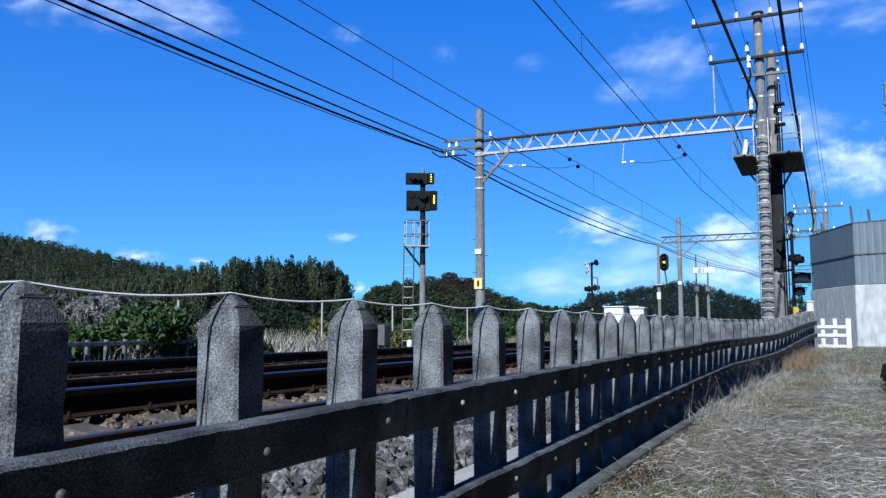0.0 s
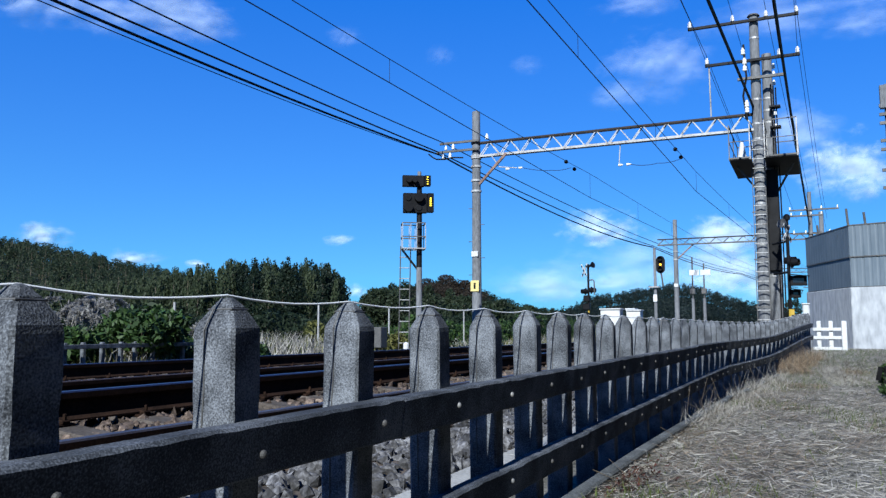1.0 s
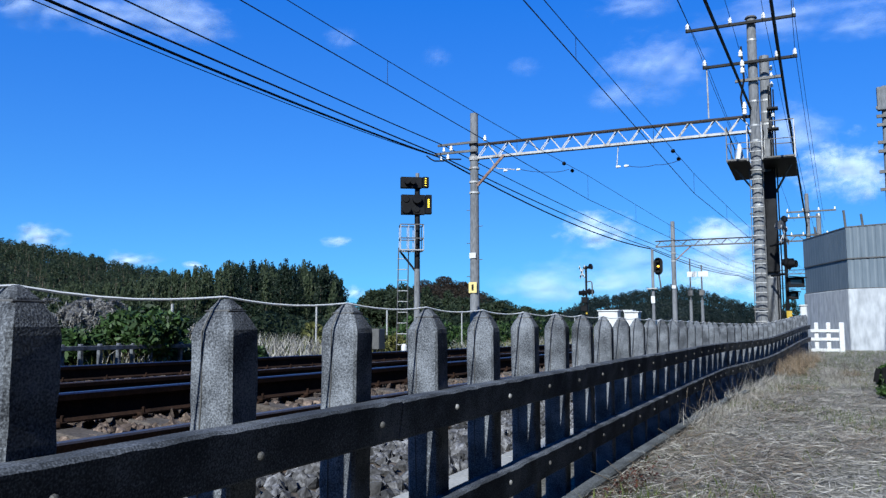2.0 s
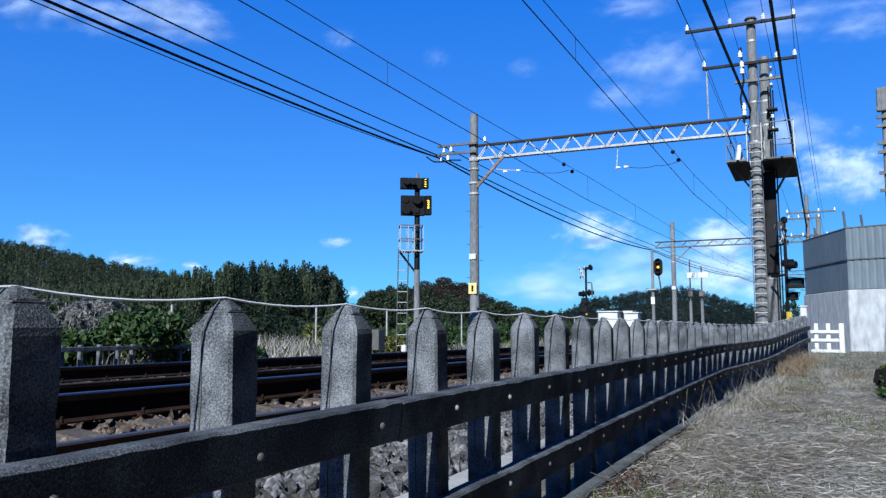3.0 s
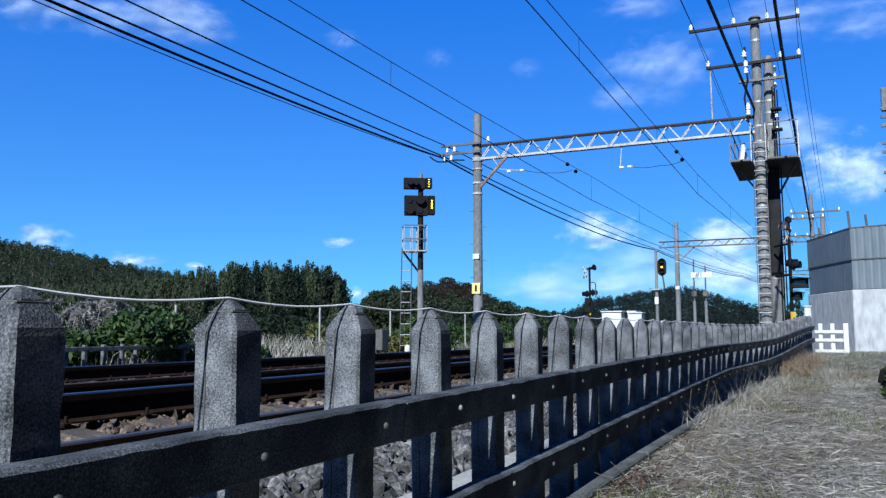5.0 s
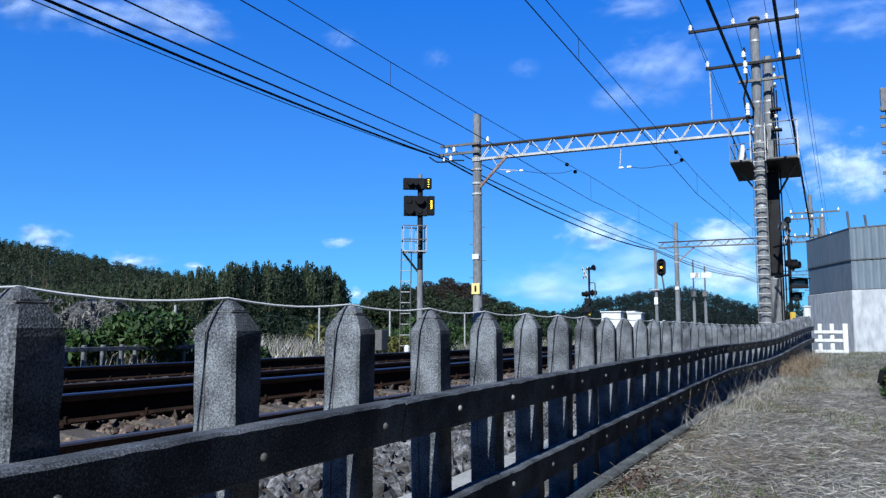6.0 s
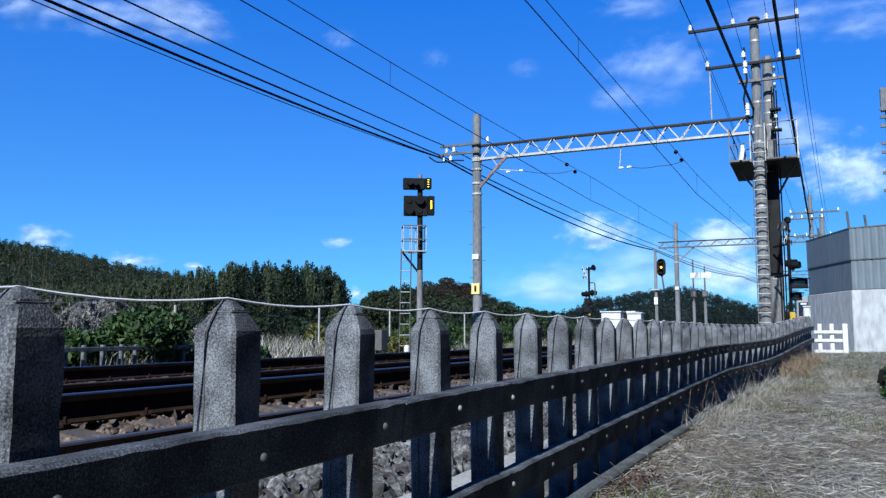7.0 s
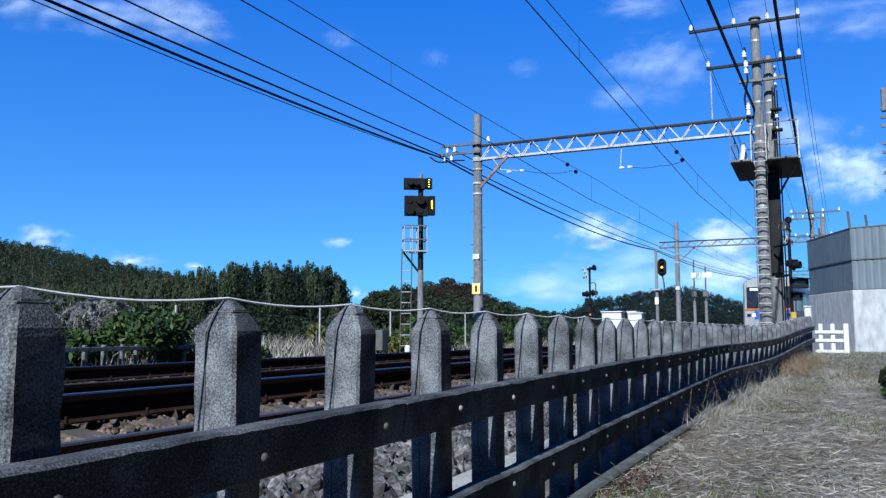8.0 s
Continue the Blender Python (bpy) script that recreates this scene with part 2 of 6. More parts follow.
def quads_mesh(name, centres, u, v, mat):
    """Many separate four-sided leaves: centres and half-axes as arrays."""
    n = len(centres)
    pts = np.empty((n, 4, 3))
    pts[:, 0], pts[:, 1], pts[:, 2], pts[:, 3] = centres - v, centres + u * 0.8, centres + v, centres - u * 0.8
    me = bpy.data.meshes.new(name)
    me.vertices.add(n * 4)
    me.vertices.foreach_set("co", pts.reshape(-1))
    me.loops.add(n * 4)
    me.loops.foreach_set("vertex_index", np.arange(n * 4, dtype=np.int32))
    me.polygons.add(n)
    me.polygons.foreach_set("loop_start", np.arange(0, n * 4, 4, dtype=np.int32))
    me.update(calc_edges=True)
    me.materials.append(mat)
    return me


rng = np.random.default_rng(7)


def unit(n):
    d = rng.normal(size=(n, 3))
    return d / np.linalg.norm(d, axis=1)[:, None]


def leaf_axes(n, size, upright=0.0):
    u, w = unit(n), unit(n)
    if upright:
        w[:, 2] += upright
        w /= np.linalg.norm(w, axis=1)[:, None]
    u = u - w * (u * w).sum(1)[:, None]
    u /= np.linalg.norm(u, axis=1)[:, None] + 1e-9
    s = size * rng.uniform(0.6, 1.4, n)[:, None]
    return u * s * 0.55, w * s


# ---- the lie of the land: the line curves to the right beyond the near straight ----
def bend(y):
    return 0.0008 * max(y - 10.0, 0.0) ** 2


def heading(y):
    return -math.degrees(math.atan(0.0016 * max(y - 10.0, 0.0)))


def rail_z(y):
    return 0.485 - 0.004 * min(y, 40.0)


def smooth(a, b, t):
    t = min(max((t - a) / (b - a), 0.0), 1.0)
    return t * t * (3 - 2 * t)


def fence_x(y):
    return -1.2 + 0.078 * max(y - 11.5, 0.0) + 0.0002 * y * y


def path_z(y):
    """Height of the trodden path beside the fence."""
    return 0.10 - 0.13 * smooth(4, 13, y) + 0.33 * smooth(14, 24, y)


def fence_top(y):
    return 1.015 + 0.003 * y + 0.27 * smooth(15, 25, y) - 0.012 * math.exp(-((y - 13) / 3) ** 2)


NEAR_C, FAR_C = -3.465, -7.185      # middle of the two tracks


def bed_z(s, y):
    """Top of the ballast between the sleepers, leaning with the rails."""
    near = 0.052 + (NEAR_C - s) * 0.0928
    far = 0.022 + (FAR_C - s) * 0.0928
    lean = min(max(near, -0.04), 0.15) if s > -5.0 else (min(max(far, -0.09), 0.13) if s < -5.8 else 0.15 + (min(max(far, -0.09), 0.13) - 0.15) * (-5.0 - s) / 0.8)
    return rail_z(y) - 0.225 + lean


def ground_z(x, y):
    """One sheet: path, foot of the fence, ballast bank, far verge, fields."""
    fx = fence_x(y) if y < 40 else fence_x(40) + bend(y) - bend(40)
    s = x - bend(y)
    if x > fx + 0.05:
        cross = 0.05 * smooth(0.3, 2.5, x - fx)
        return path_z(y) - cross * (1 - smooth(14, 22, y))
    top = bed_z(s, y)
    if s > -2.35:
        return path_z(y) - 0.03 + (top - path_z(y) + 0.03) * smooth(-1.55, -2.35, s) if s < -1.55 else path_z(y) - 0.03
    if s > -8.6:
        return top
    if s > -10.2:
        return top - 0.25 * smooth(-8.6, -10.2, s)
    return top - 0.25 - 0.1 * smooth(-12, -20, s)


# ---- ground ----
def make_ground():
    xs = np.unique(np.concatenate([np.arange(-14, 6, 0.2), np.arange(-60, 60, 4.0), np.arange(-400, 401, 40.0), [-3000, -1500, -800, 800, 1500, 3000]]))
    ys = np.unique(np.concatenate([np.arange(-6, 40, 0.4), np.arange(40, 160, 4.0), np.arange(-200, 900, 50.0), [-3000, -1200, 1500, 2500, 4500]]))
    verts = []
    for y in ys:
        for x in xs:
            z = ground_z(x, y)
            if fence_x(min(y, 40)) + 0.1 < x < 6 and y < 40:
                z += 0.018 * noise.noise((x * 1.7, y * 1.7, 0)) + 0.012 * noise.noise((x * 5, y * 5, 3))
            verts.append((x, y, z))
    nx = len(xs)
    faces = [(j * nx + i, j * nx + i + 1, (j + 1) * nx + i + 1, (j + 1) * nx + i) for j in range(len(ys) - 1) for i in range(nx - 1)]
    me = raw_mesh("ground", verts, faces, FIELD)
    me.materials.append(SOIL)
    me.materials.append(BALLAST_BED)
    idx = []
    for f in me.polygons:
        c = f.center
        s = c.x - bend(c.y)
        if -9.4 < s < -1.5 and c.x < fence_x(min(c.y, 40)) and abs(c.y) < 160:
            idx.append(2)
        elif fence_x(min(c.y, 40)) - 0.4 < c.x < 8 and c.y < 34:
            idx.append(1)
        else:
            idx.append(0)
    me.polygons.foreach_set("material_index", idx)
    me.polygons.foreach_set("use_smooth", [True] * len(idx))
    ob = new("ground", me)
    tagged(ob, "dry trodden path, ballast bank and grassy fields", "ground", kind="structure")


make_ground()


# ---- tracks ----
RAIL_SECTION = [(-0.0635, 0.0), (0.0635, 0.0), (0.0635, 0.011), (0.012, 0.032), (0.009, 0.118), (0.0325, 0.13), (0.0325, 0.165), (0.026, 0.174), (-0.026, 0.174),
                (-0.0325, 0.165), (-0.0325, 0.13), (-0.009, 0.118), (-0.012, 0.032), (-0.0635, 0.011)]


def make_rail(parent, x0, dz, head):
    """A steel rail along the bend; dz is its height over the low rail."""
    verts, faces, mats = [], [], []
    ys = list(np.arange(-12, 60, 1.0)) + list(np.arange(60, 320, 4.0))
    n = len(RAIL_SECTION)
    for y in ys:
        for px, pz in RAIL_SECTION:
            verts.append((x0 + bend(y) + px, y, rail_z(y) + dz - 0.174 + pz))
    for j in range(len(ys) - 1):
        for k in range(n):
            a, b = j * n + k, j * n + (k + 1) % n
            faces.append((a, b, b + n, a + n))
            mats.append(1 if k in (6, 7, 8) else 0)
    me = raw_mesh("rail", verts, faces, RUST)
    me.materials.append(head)
    me.polygons.foreach_set("material_index", mats)
    return part("rail", me, None, parent)


def make_track(mid, cant_l, cant_r, label, heads, pieces):
    t = thing("railway_track", (0, 0, 0), label, "railway track", kind="structure")
    make_rail(t, mid - 0.566, cant_l, heads[0])
    make_rail(t, mid + 0.566, cant_r, heads[1])
    bm = bmesh.new()
    box(bm, (-1.0, -0.11, -0.14), (1.0, 0.11, 0.0), 0.015)
    sleeper = mesh_of(bm, "sleeper", SLEEPER)
    bm = bmesh.new()
    box(bm, (-0.10, -0.07, 0.0), (0.10, 0.07, 0.018), 0.004)
    for s in (-1, 1):
        box(bm, (s * 0.07 - 0.03, -0.03, 0.016), (s * 0.07 + 0.03, 0.03, 0.04), 0.006)
        rod(bm, (s * 0.08, 0, 0.03), (s * 0.08, 0, 0.075), 0.013, 0.011, 6)
    clip = mesh_of(bm, "rail_fastening", RUST)
    tilt = math.degrees(math.atan2(cant_l - cant_r, 1.132))
    y = -6.0
    for i in range(pieces):
        y += 0.62
        ob = part("sleeper", sleeper, None, t)
        ob.matrix_basis = pose(mid + bend(y), y, rail_z(y) + (cant_l + cant_r) / 2 - 0.188, 0, tilt, heading(y))
        if y < 22:
            for s, c in ((-1, cant_l), (1, cant_r)):
                k = part("rail_fastening", clip, None, t)
                k.matrix_basis = pose(mid + s * 0.566 + bend(y), y, rail_z(y) + c - 0.19, 0, tilt, heading(y))
    return t


make_track(NEAR_C, 0.105, 0.0, "near railway track with shiny canted rails on ballast", (RAIL_SHINE, RAIL_BROWN), 115)
make_track(FAR_C, 0.075, -0.03, "second railway track with rusty rails on ballast", (RAIL_SHINE, RAIL_DULL), 95)


def stone_mesh(name, centres, sizes, mat):
    """Broken stones: squashed twenty-sided lumps, joined."""
    bm = bmesh.new()
    bmesh.ops.create_icosphere(bm, subdivisions=1, radius=1.0)
    base = np.array([v.co[:] for v in bm.verts])
    tri = np.array([[v.index for v in f.verts] for f in bm.faces], dtype=np.int64)
    bm.free()
    n, nv = len(centres), len(base)
    p = base[None] * (1 + rng.uniform(-0.5, 0.35, (n, nv, 1)))
    p = p * rng.uniform(0.5, 1.3, (n, 1, 3)) * sizes[:, None, None]
    q = unit(n)
    side = np.cross(q, [0.3, 0.2, 1.0])
    side /= np.linalg.norm(side, axis=1)[:, None]
    up = np.cross(side, q)
    rot = np.stack([q, side, up], axis=2)
    p = np.einsum("nij,nvj->nvi", rot, p) + centres[:, None]
    f = (tri[None] + (np.arange(n) * nv)[:, None, None]).reshape(-1, 3)
    me = bpy.data.meshes.new(name)
    me.vertices.add(n * nv)
    me.vertices.foreach_set("co", p.reshape(-1))
    me.loops.add(len(f) * 3)
    me.loops.foreach_set("vertex_index", f.reshape(-1).astype(np.int32))
    me.polygons.add(len(f))
    me.polygons.foreach_set("loop_start", np.arange(0, len(f) * 3, 3, dtype=np.int32))
    me.update(calc_edges=True)
    me.polygons.foreach_set("use_smooth", np.zeros(len(f), dtype=bool))
    me.materials.append(mat)
    return me


def make_ballast():
    def scatter(n, x0, x1, y0, y1, size, lift):
        x, y = rng.uniform(x0, x1, n), y0 + (y1 - y0) * rng.uniform(0, 1, n) ** 1.5
        z = np.array([ground_z(a + bend(b), b) for a, b in zip(x, y)])
        x = x + np.array([bend(b) for b in y])
        return np.stack([x, y, z + lift], 1), size * rng.uniform(0.6, 1.35, n)
    c, s = scatter(9000, -2.9, -1.5, 0.5, 30, 0.041, 0.012)
    tagged(new("ballast", stone_mesh("ballast", c, s, BALLAST)), "grey crushed stone ballast banked beside the track", "ballast", kind="stuff")
    c, s = scatter(20000, -8.7, -2.5, 0.5, 30, 0.038, 0.008)
    s *= 1.05
    tagged(new("rusty_ballast", stone_mesh("rusty_ballast", c, s, BALLAST_RUST)), "rust-stained ballast stones between and around the rails", "ballast", kind="stuff")


make_ballast()


# concrete cable trough at the foot of the ballast bank
def make_trough():
    t = thing("cable_trough", (0, 0, 0), "pale concrete cable trough with lids beside the ballast", "cable trough", kind="structure")
    bm = bmesh.new()
    box(bm, (-0.15, -0.245, 0.0), (0.15, 0.245, 0.05), 0.006)
    lid = mesh_of(bm, "lid", CONCRETE_SLAB)
    y = 1.0
    while y < 22:
        ob = part("lid", lid, None, t)
        ob.matrix_basis = pose(-1.66 + bend(y), y, path_z(y) + 0.01 + random.uniform(0, 0.008), 0, 0, heading(y) + random.uniform(-0.6, 0.6))
        y += 0.5
    return t


make_trough()


# ---- the concrete fence ----
POST_W = 0.110


def post_mesh(h, seed):
    """Square post with worn, chipped arrises, splayed shoulders and a small four-sided cap."""
    bm = bmesh.new()
    w = POST_W / 2
    levels = [(w, -h), (w, -0.85)] + [(w, -0.80 + 0.045 * k) for k in range(17)]
    levels += [(w * 0.97, -0.066), (w * 0.80, -0.046), (w * 0.60, -0.027), (w * 0.56, -0.024), (w * 0.54, -0.019), (w * 0.40, -0.010), (w * 0.26, -0.001), (w * 0.10, 0.003)]
    rings = []
    for r, z in levels:
        k = min(0.007 + 0.006 * max(0.0, noise.noise((z * 23, seed, 2.5))), r * 0.35)
        ring = []
        for i, q in enumerate(((r, -r + k), (r, r - k), (r - k, r), (-r + k, r), (-r, r - k), (-r, -r + k), (-r + k, -r), (r - k, -r))):
            j = 0.0016 * noise.noise((z * 31, seed * 3.1, i * 1.7)) + 0.0022 * min(0.0, noise.noise((z * 60, seed * 5.3, i * 4.1)) + 0.2)
            s = 1 + j / max(r, 0.01)
            ring.append(bm.verts.new((q[0] * s, q[1] * s, z)))
        rings.append(ring)
    for a, b in zip(rings, rings[1:]):
        for i in range(8):
            bm.faces.new((a[i], a[(i + 1) % 8], b[(i + 1) % 8], b[i]))
    bm.faces.new(rings[-1])
    bm.faces.new(rings[0][::-1])
    return mesh_of(bm, "post", CONCRETE_POST)


def fence_ys():
    ys, y, i = [], 0.37, 0
    while y < 24.3:
        ys.append(y)
        y += 0.53 - 0.003 * min(i, 8) + 0.012 * max(i - 7, 0) * (i < 18) + 0.1 * (i >= 18)
        i += 1
    return ys


FENCE_Y = fence_ys()


def make_fence():
    f = thing("concrete_fence", (0, 0, 0), "old weathered concrete railway fence of pointed posts and two rails", "fence")
    posts = [post_mesh(1.12, k + 1) for k in range(6)]
    bm = bmesh.new()
    lathe(bm, ((0.0095, 0.0), (0.0095, 0.006), (0.007, 0.009), (0.003, 0.011)), sides=10, m=pose(0, 0, 0, 0, 90, 0))
    bolts = [mesh_of(bm, "bolt", MID_STEEL)]
    bolts.append(bolts[0].copy())
    bolts[1].materials[0] = GALV
    bm = bmesh.new()
    w = POST_W / 2
    tube(bm, [(-0.012, -0.006, 0.004), (-0.016, -0.032, -0.024), (-0.022, -w - 0.0012, -0.07), (-0.02, -w - 0.0012, -0.20), (-0.026, -w - 0.0012, -0.34), (-0.024, -w - 0.0012, -0.6)], 0.0017, 5)
    tie = mesh_of(bm, "tie_wire", MID_STEEL)
    bm = bmesh.new()
    k = 0.031
    tube(bm, [(-k, -k, -0.024), (k, -k, -0.024), (k, k, -0.024), (-k, k, -0.024), (-k, -k, -0.024)], 0.0022, 5)
    collar = mesh_of(bm, "collar_wire", MID_STEEL)
    for i, y in enumerate(FENCE_Y):
        lean = random.uniform(-0.5, 0.5)
        p = part("post", posts[i % 6 if i < 6 else random.randrange(6)], None, f)
        p.matrix_basis = pose(fence_x(y), y, fence_top(y) + random.uniform(-0.006, 0.004), random.uniform(-0.5, 0.5), lean, 4.6 + random.uniform(-0.7, 0.7) - (6 if y > 12 else 0))
        if i < 14:
            q = part("tie_wire", tie, None, p)
            q.matrix_basis = pose(0, 0, 0)
            q = part("collar_wire", collar, None, p)
        for drop in (0.335, 0.675):
            b = part("bolt", bolts[i < 6 and random.random() < 0.5], None, f)
            b.matrix_basis = pose(fence_x(y) + 0.111, y + random.uniform(-0.012, 0.012), fence_top(y) - drop + random.uniform(-0.008, 0.008))
    # rails in lengths of four bays, butted with a small gap
    cuts = [FENCE_Y[i] for i in range(3, len(FENCE_Y), 4)]
    edges = [-0.6] + [c + 0.12 for c in cuts] + [FENCE_Y[-1] + 0.1]
    for drop, high in ((0.275, 0.118), (0.617, 0.118)):
        for a, b in zip(edges, edges[1:]):
            if b - a < 0.2:
                continue
            bm = bmesh.new()
            jag = random.uniform(-0.004, 0.004)
            n = max(6, int((b - a) / (0.035 if a < 6 else 0.12)))
            rings = []
            for j in range(n + 1):
                y = a + 0.004 + (b - a - 0.008) * j / n
                x0, z1 = fence_x(y) + 0.056, fence_top(y) - drop + jag + 0.0025 * noise.noise((y * 7, drop, 1)) + 0.0009 * noise.noise((y * 37, drop, 1))
                x1, z0 = x0 + 0.062, z1 - high + 0.003 * noise.noise((y * 5, drop, 9))
                c1, c2 = 0.008 + 0.003 * noise.noise((y * 13, drop, 4)) + 0.003 * noise.noise((y * 41, drop, 6)), 0.006
                rings.append([bm.verts.new(p) for p in ((x0, y, z0), (x1 - 0.014 - c2, y, z0), (x1 - 0.014, y, z0 + c2), (x1, y, z1 - c1), (x1 - c1, y, z1), (x0, y, z1))])
            for r, s in zip(rings, rings[1:]):
                for q in range(6):
                    bm.faces.new((r[(q + 1) % 6], r[q], s[q], s[(q + 1) % 6]))
            bm.faces.new(rings[0])
            bm.faces.new(rings[-1][::-1])
            part("rail", bm, CONCRETE_RAIL, f)
    # kerb at the foot
    y = 0.4
    while y < 15.5:
        bm = bmesh.new()
        a, b = y + 0.004, y + 0.996
        za, zb = path_z(a), path_z(b)
        m = Matrix.Translation((fence_x(y + 0.5) + 0.12, y + 0.5, (za + zb) / 2)) @ Euler((math.atan2(zb - za, 1), 0, -math.atan(fence_x(b) - fence_x(a)))).to_matrix().to_4x4()
        box(bm, (-0.035, -0.496, -0.2), (0.05, 0.496, 0.058), 0.012, m)
        part("kerb_stone", bm, CONCRETE_KERB, f, "worn pale kerb stone")
        y += 1.0
    return f


make_fence()


def make_top_wire():
    bm = bmesh.new()
    pts = []
    for a, b in zip(FENCE_Y, FENCE_Y[1:]):
        for k in range(6):
            u = k / 6
            y = a + (b - a) * u
            pts.append((fence_x(y) - 0.004, y, fence_top(y) + 0.004 - 0.05 * u * (1 - u) + 0.003 * noise.noise((y * 4, 0, 0))))
    tube(bm, pts, 0.0029, 6)
    ob = part("fence_wire", bm, WHITE_WIRE)
    tagged(ob, "pale steel wire sagging along the tops of the fence posts", "wire")


make_top_wire()


# ---- overhead line structures ----
def insulator(parent, at, m=None, size=1.0):
    bm = bmesh.new()
    lathe(bm, [(r * size, z * size) for r, z in ((0.02, 0.0), (0.06, 0.02), (0.07, 0.06), (0.045, 0.08), (0.06, 0.10), (0.06, 0.15), (0.035, 0.17), (0.04, 0.20), (0.015, 0.23))], sides=10)
    ob = part("insulator", bm, PORCELAIN, parent, "white porcelain insulator", True)
    ob.matrix_basis = Matrix.Translation(at) @ (m or Matrix())
    return ob


def concrete_pole(parent, x, y, z0, z1, r0, r1, name="pole"):
    bm = bmesh.new()
    rod(bm, (x, y, z0), (x, y, z1), r0, r1, 24)
    return part(name, bm, CONCRETE_POLE, parent, smooth=False)


def truss(parent, xa, xb, y, z_lo, z_hi, bays, wide=0.28, mats=(RUSTY_STEEL, PALE_STEEL)):
    """Lattice beam: four chords, zigzag webs on both faces."""
    for s in (-1, 1):
        bm = bmesh.new()
        box(bm, (xa, y + s * wide / 2 - 0.035, z_hi - 0.035), (xb, y + s * wide / 2 + 0.035, z_hi + 0.025))
        part("top_chord", bm, mats[0], parent)
        bm = bmesh.new()
        box(bm, (xa, y + s * wide / 2 - 0.035, z_lo - 0.04), (xb, y + s * wide / 2 + 0.035, z_lo + 0.04))
        part("bottom_chord", bm, mats[1], parent)
        n = bays * 2
        for i in range(n):
            a, b = xa + (xb - xa) * i / n, xa + (xb - xa) * (i + 1) / n
            za, zb = (z_lo, z_hi) if i % 2 == 0 else (z_hi, z_lo)
            bm = bmesh.new()
            bar(bm, (a, y + s * (wide / 2 - 0.003), za), (b, y + s * (wide / 2 - 0.003), zb), 0.012, 0.034)
            part("web_bar", bm, mats[1], parent)


def mast_sign(parent, at, w, h, mat, bars=True, name="number_plate"):
    bm = bmesh.new()
    box(bm, (-w / 2, -0.01, -h / 2), (w / 2, 0.01, h / 2), 0.004)
    ob = part(name, bm, mat, parent)
    ob.matrix_basis = Matrix.Translation(at)
    if bars:
        bm = bmesh.new()
        box(bm, (-w * 0.12, -0.016, -h * 0.28), (w * 0.12, -0.0105, h * 0.28))
        k = part("marking_bar", bm, BLACK, ob)
    return ob


def make_gantry():
    """Concrete mast beyond the tracks, lattice beam over them."""
    Y, X = 27.0, -11.15
    g = thing("catenary_gantry", (0, 0, 0), "concrete catenary mast with a pale lattice beam over the tracks", "catenary mast")
    concrete_pole(g, X, Y, 0.0, 9.05, 0.185, 0.150)
    for z in (7.85, 7.35, 7.28, 6.95, 6.42, 6.02):
        bm = bmesh.new()
        rod(bm, (X, Y, z - 0.035), (X, Y, z + 0.035), 0.195, 0.195, 16)
        part("band", bm, PALE_STEEL if z < 7.5 else RUSTY_STEEL, g)
    truss(g, X + 0.15, -1.35, Y, 7.325, 7.84, 12, 0.15, (DARK_RUST, PALE_STEEL))
    for z, x1 in ((7.9, -12.55), (7.58, -12.68)):
        bm = bmesh.new()
        box(bm, (x1, Y - 0.26, z - 0.04), (X + 0.2, Y - 0.18, z + 0.04))
        part("bracket_arm", bm, MID_STEEL, g)
        insulator(g, (x1 + 0.55, Y - 0.22, z - 0.26))
        insulator(g, (x1 + 0.25, Y - 0.22, z - 0.26), size=0.8)
    bm = bmesh.new()
    bar(bm, (X + 0.18, Y - 0.16, 6.25), (X + 1.25, Y - 0.16, 7.32), 0.07, 0.09)
    part("brace", bm, RUSTY_STEEL, g)
    mast_sign(g, (X, Y - 0.2, 3.66), 0.26, 0.2, WHITE_PAINT, False, "white_plate")
    mast_sign(g, (X, Y - 0.2, 2.48), 0.32, 0.40, PLATE_YELLOW)
    insulator(g, (-10.68, Y - 0.1, 7.92))
    # steel step pegs
    for i, z in enumerate(np.arange(2.9, 6.0, 0.62)):
        s = 1 if i % 2 else -1
        bm = bmesh.new()
        rod(bm, (X + s * 0.17, Y, z), (X + s * 0.32, Y, z), 0.012, 0.012, 6)
        part("step_peg", bm, MID_STEEL, g)
    # hanging fittings of the contact wires
    for x, z in ((-7.7, 6.84), (-3.92, 6.93)):
        for k in range(2):
            bm = bmesh.new()
            lathe(bm, ((0.02, -0.09), (0.07, -0.05), (0.07, 0.0), (0.05, 0.04), (0.02, 0.08)), sides=10, m=pose(x + 0.05 * k, Y + 0.9 * k, z - 0.1 * k, 90, 0, 0))
            part("strain_insulator", bm, BLACK, g, "dark strain insulator")
    for x in (-5.75,):
        bm = bmesh.new()
        rod(bm, (x, Y, 7.34), (x - 0.06, Y, 6.62), 0.018, 0.018, 6)
        part("drop_rod", bm, PALE_STEEL, g)
        for dx in (-0.04, 0.24):
            o = insulator(g, (x - 0.06 + dx, Y, 6.55), pose(0, 0, 0, 0, 90, 0), 0.75)
    bm = bmesh.new()
    tube(bm, [(-10.5, Y - 0.1, 7.3), (-10.2, Y - 0.1, 6.85), (-9.5, Y - 0.1, 6.75)], 0.02, 6)
    part("drop_rod", bm, PALE_STEEL, g)
    for x in (-9.95, -9.45):
        insulator(g, (x, Y - 0.1, 6.74), pose(0, 0, 0, 0, 90, 0), 0.7)
    return g


make_gantry()


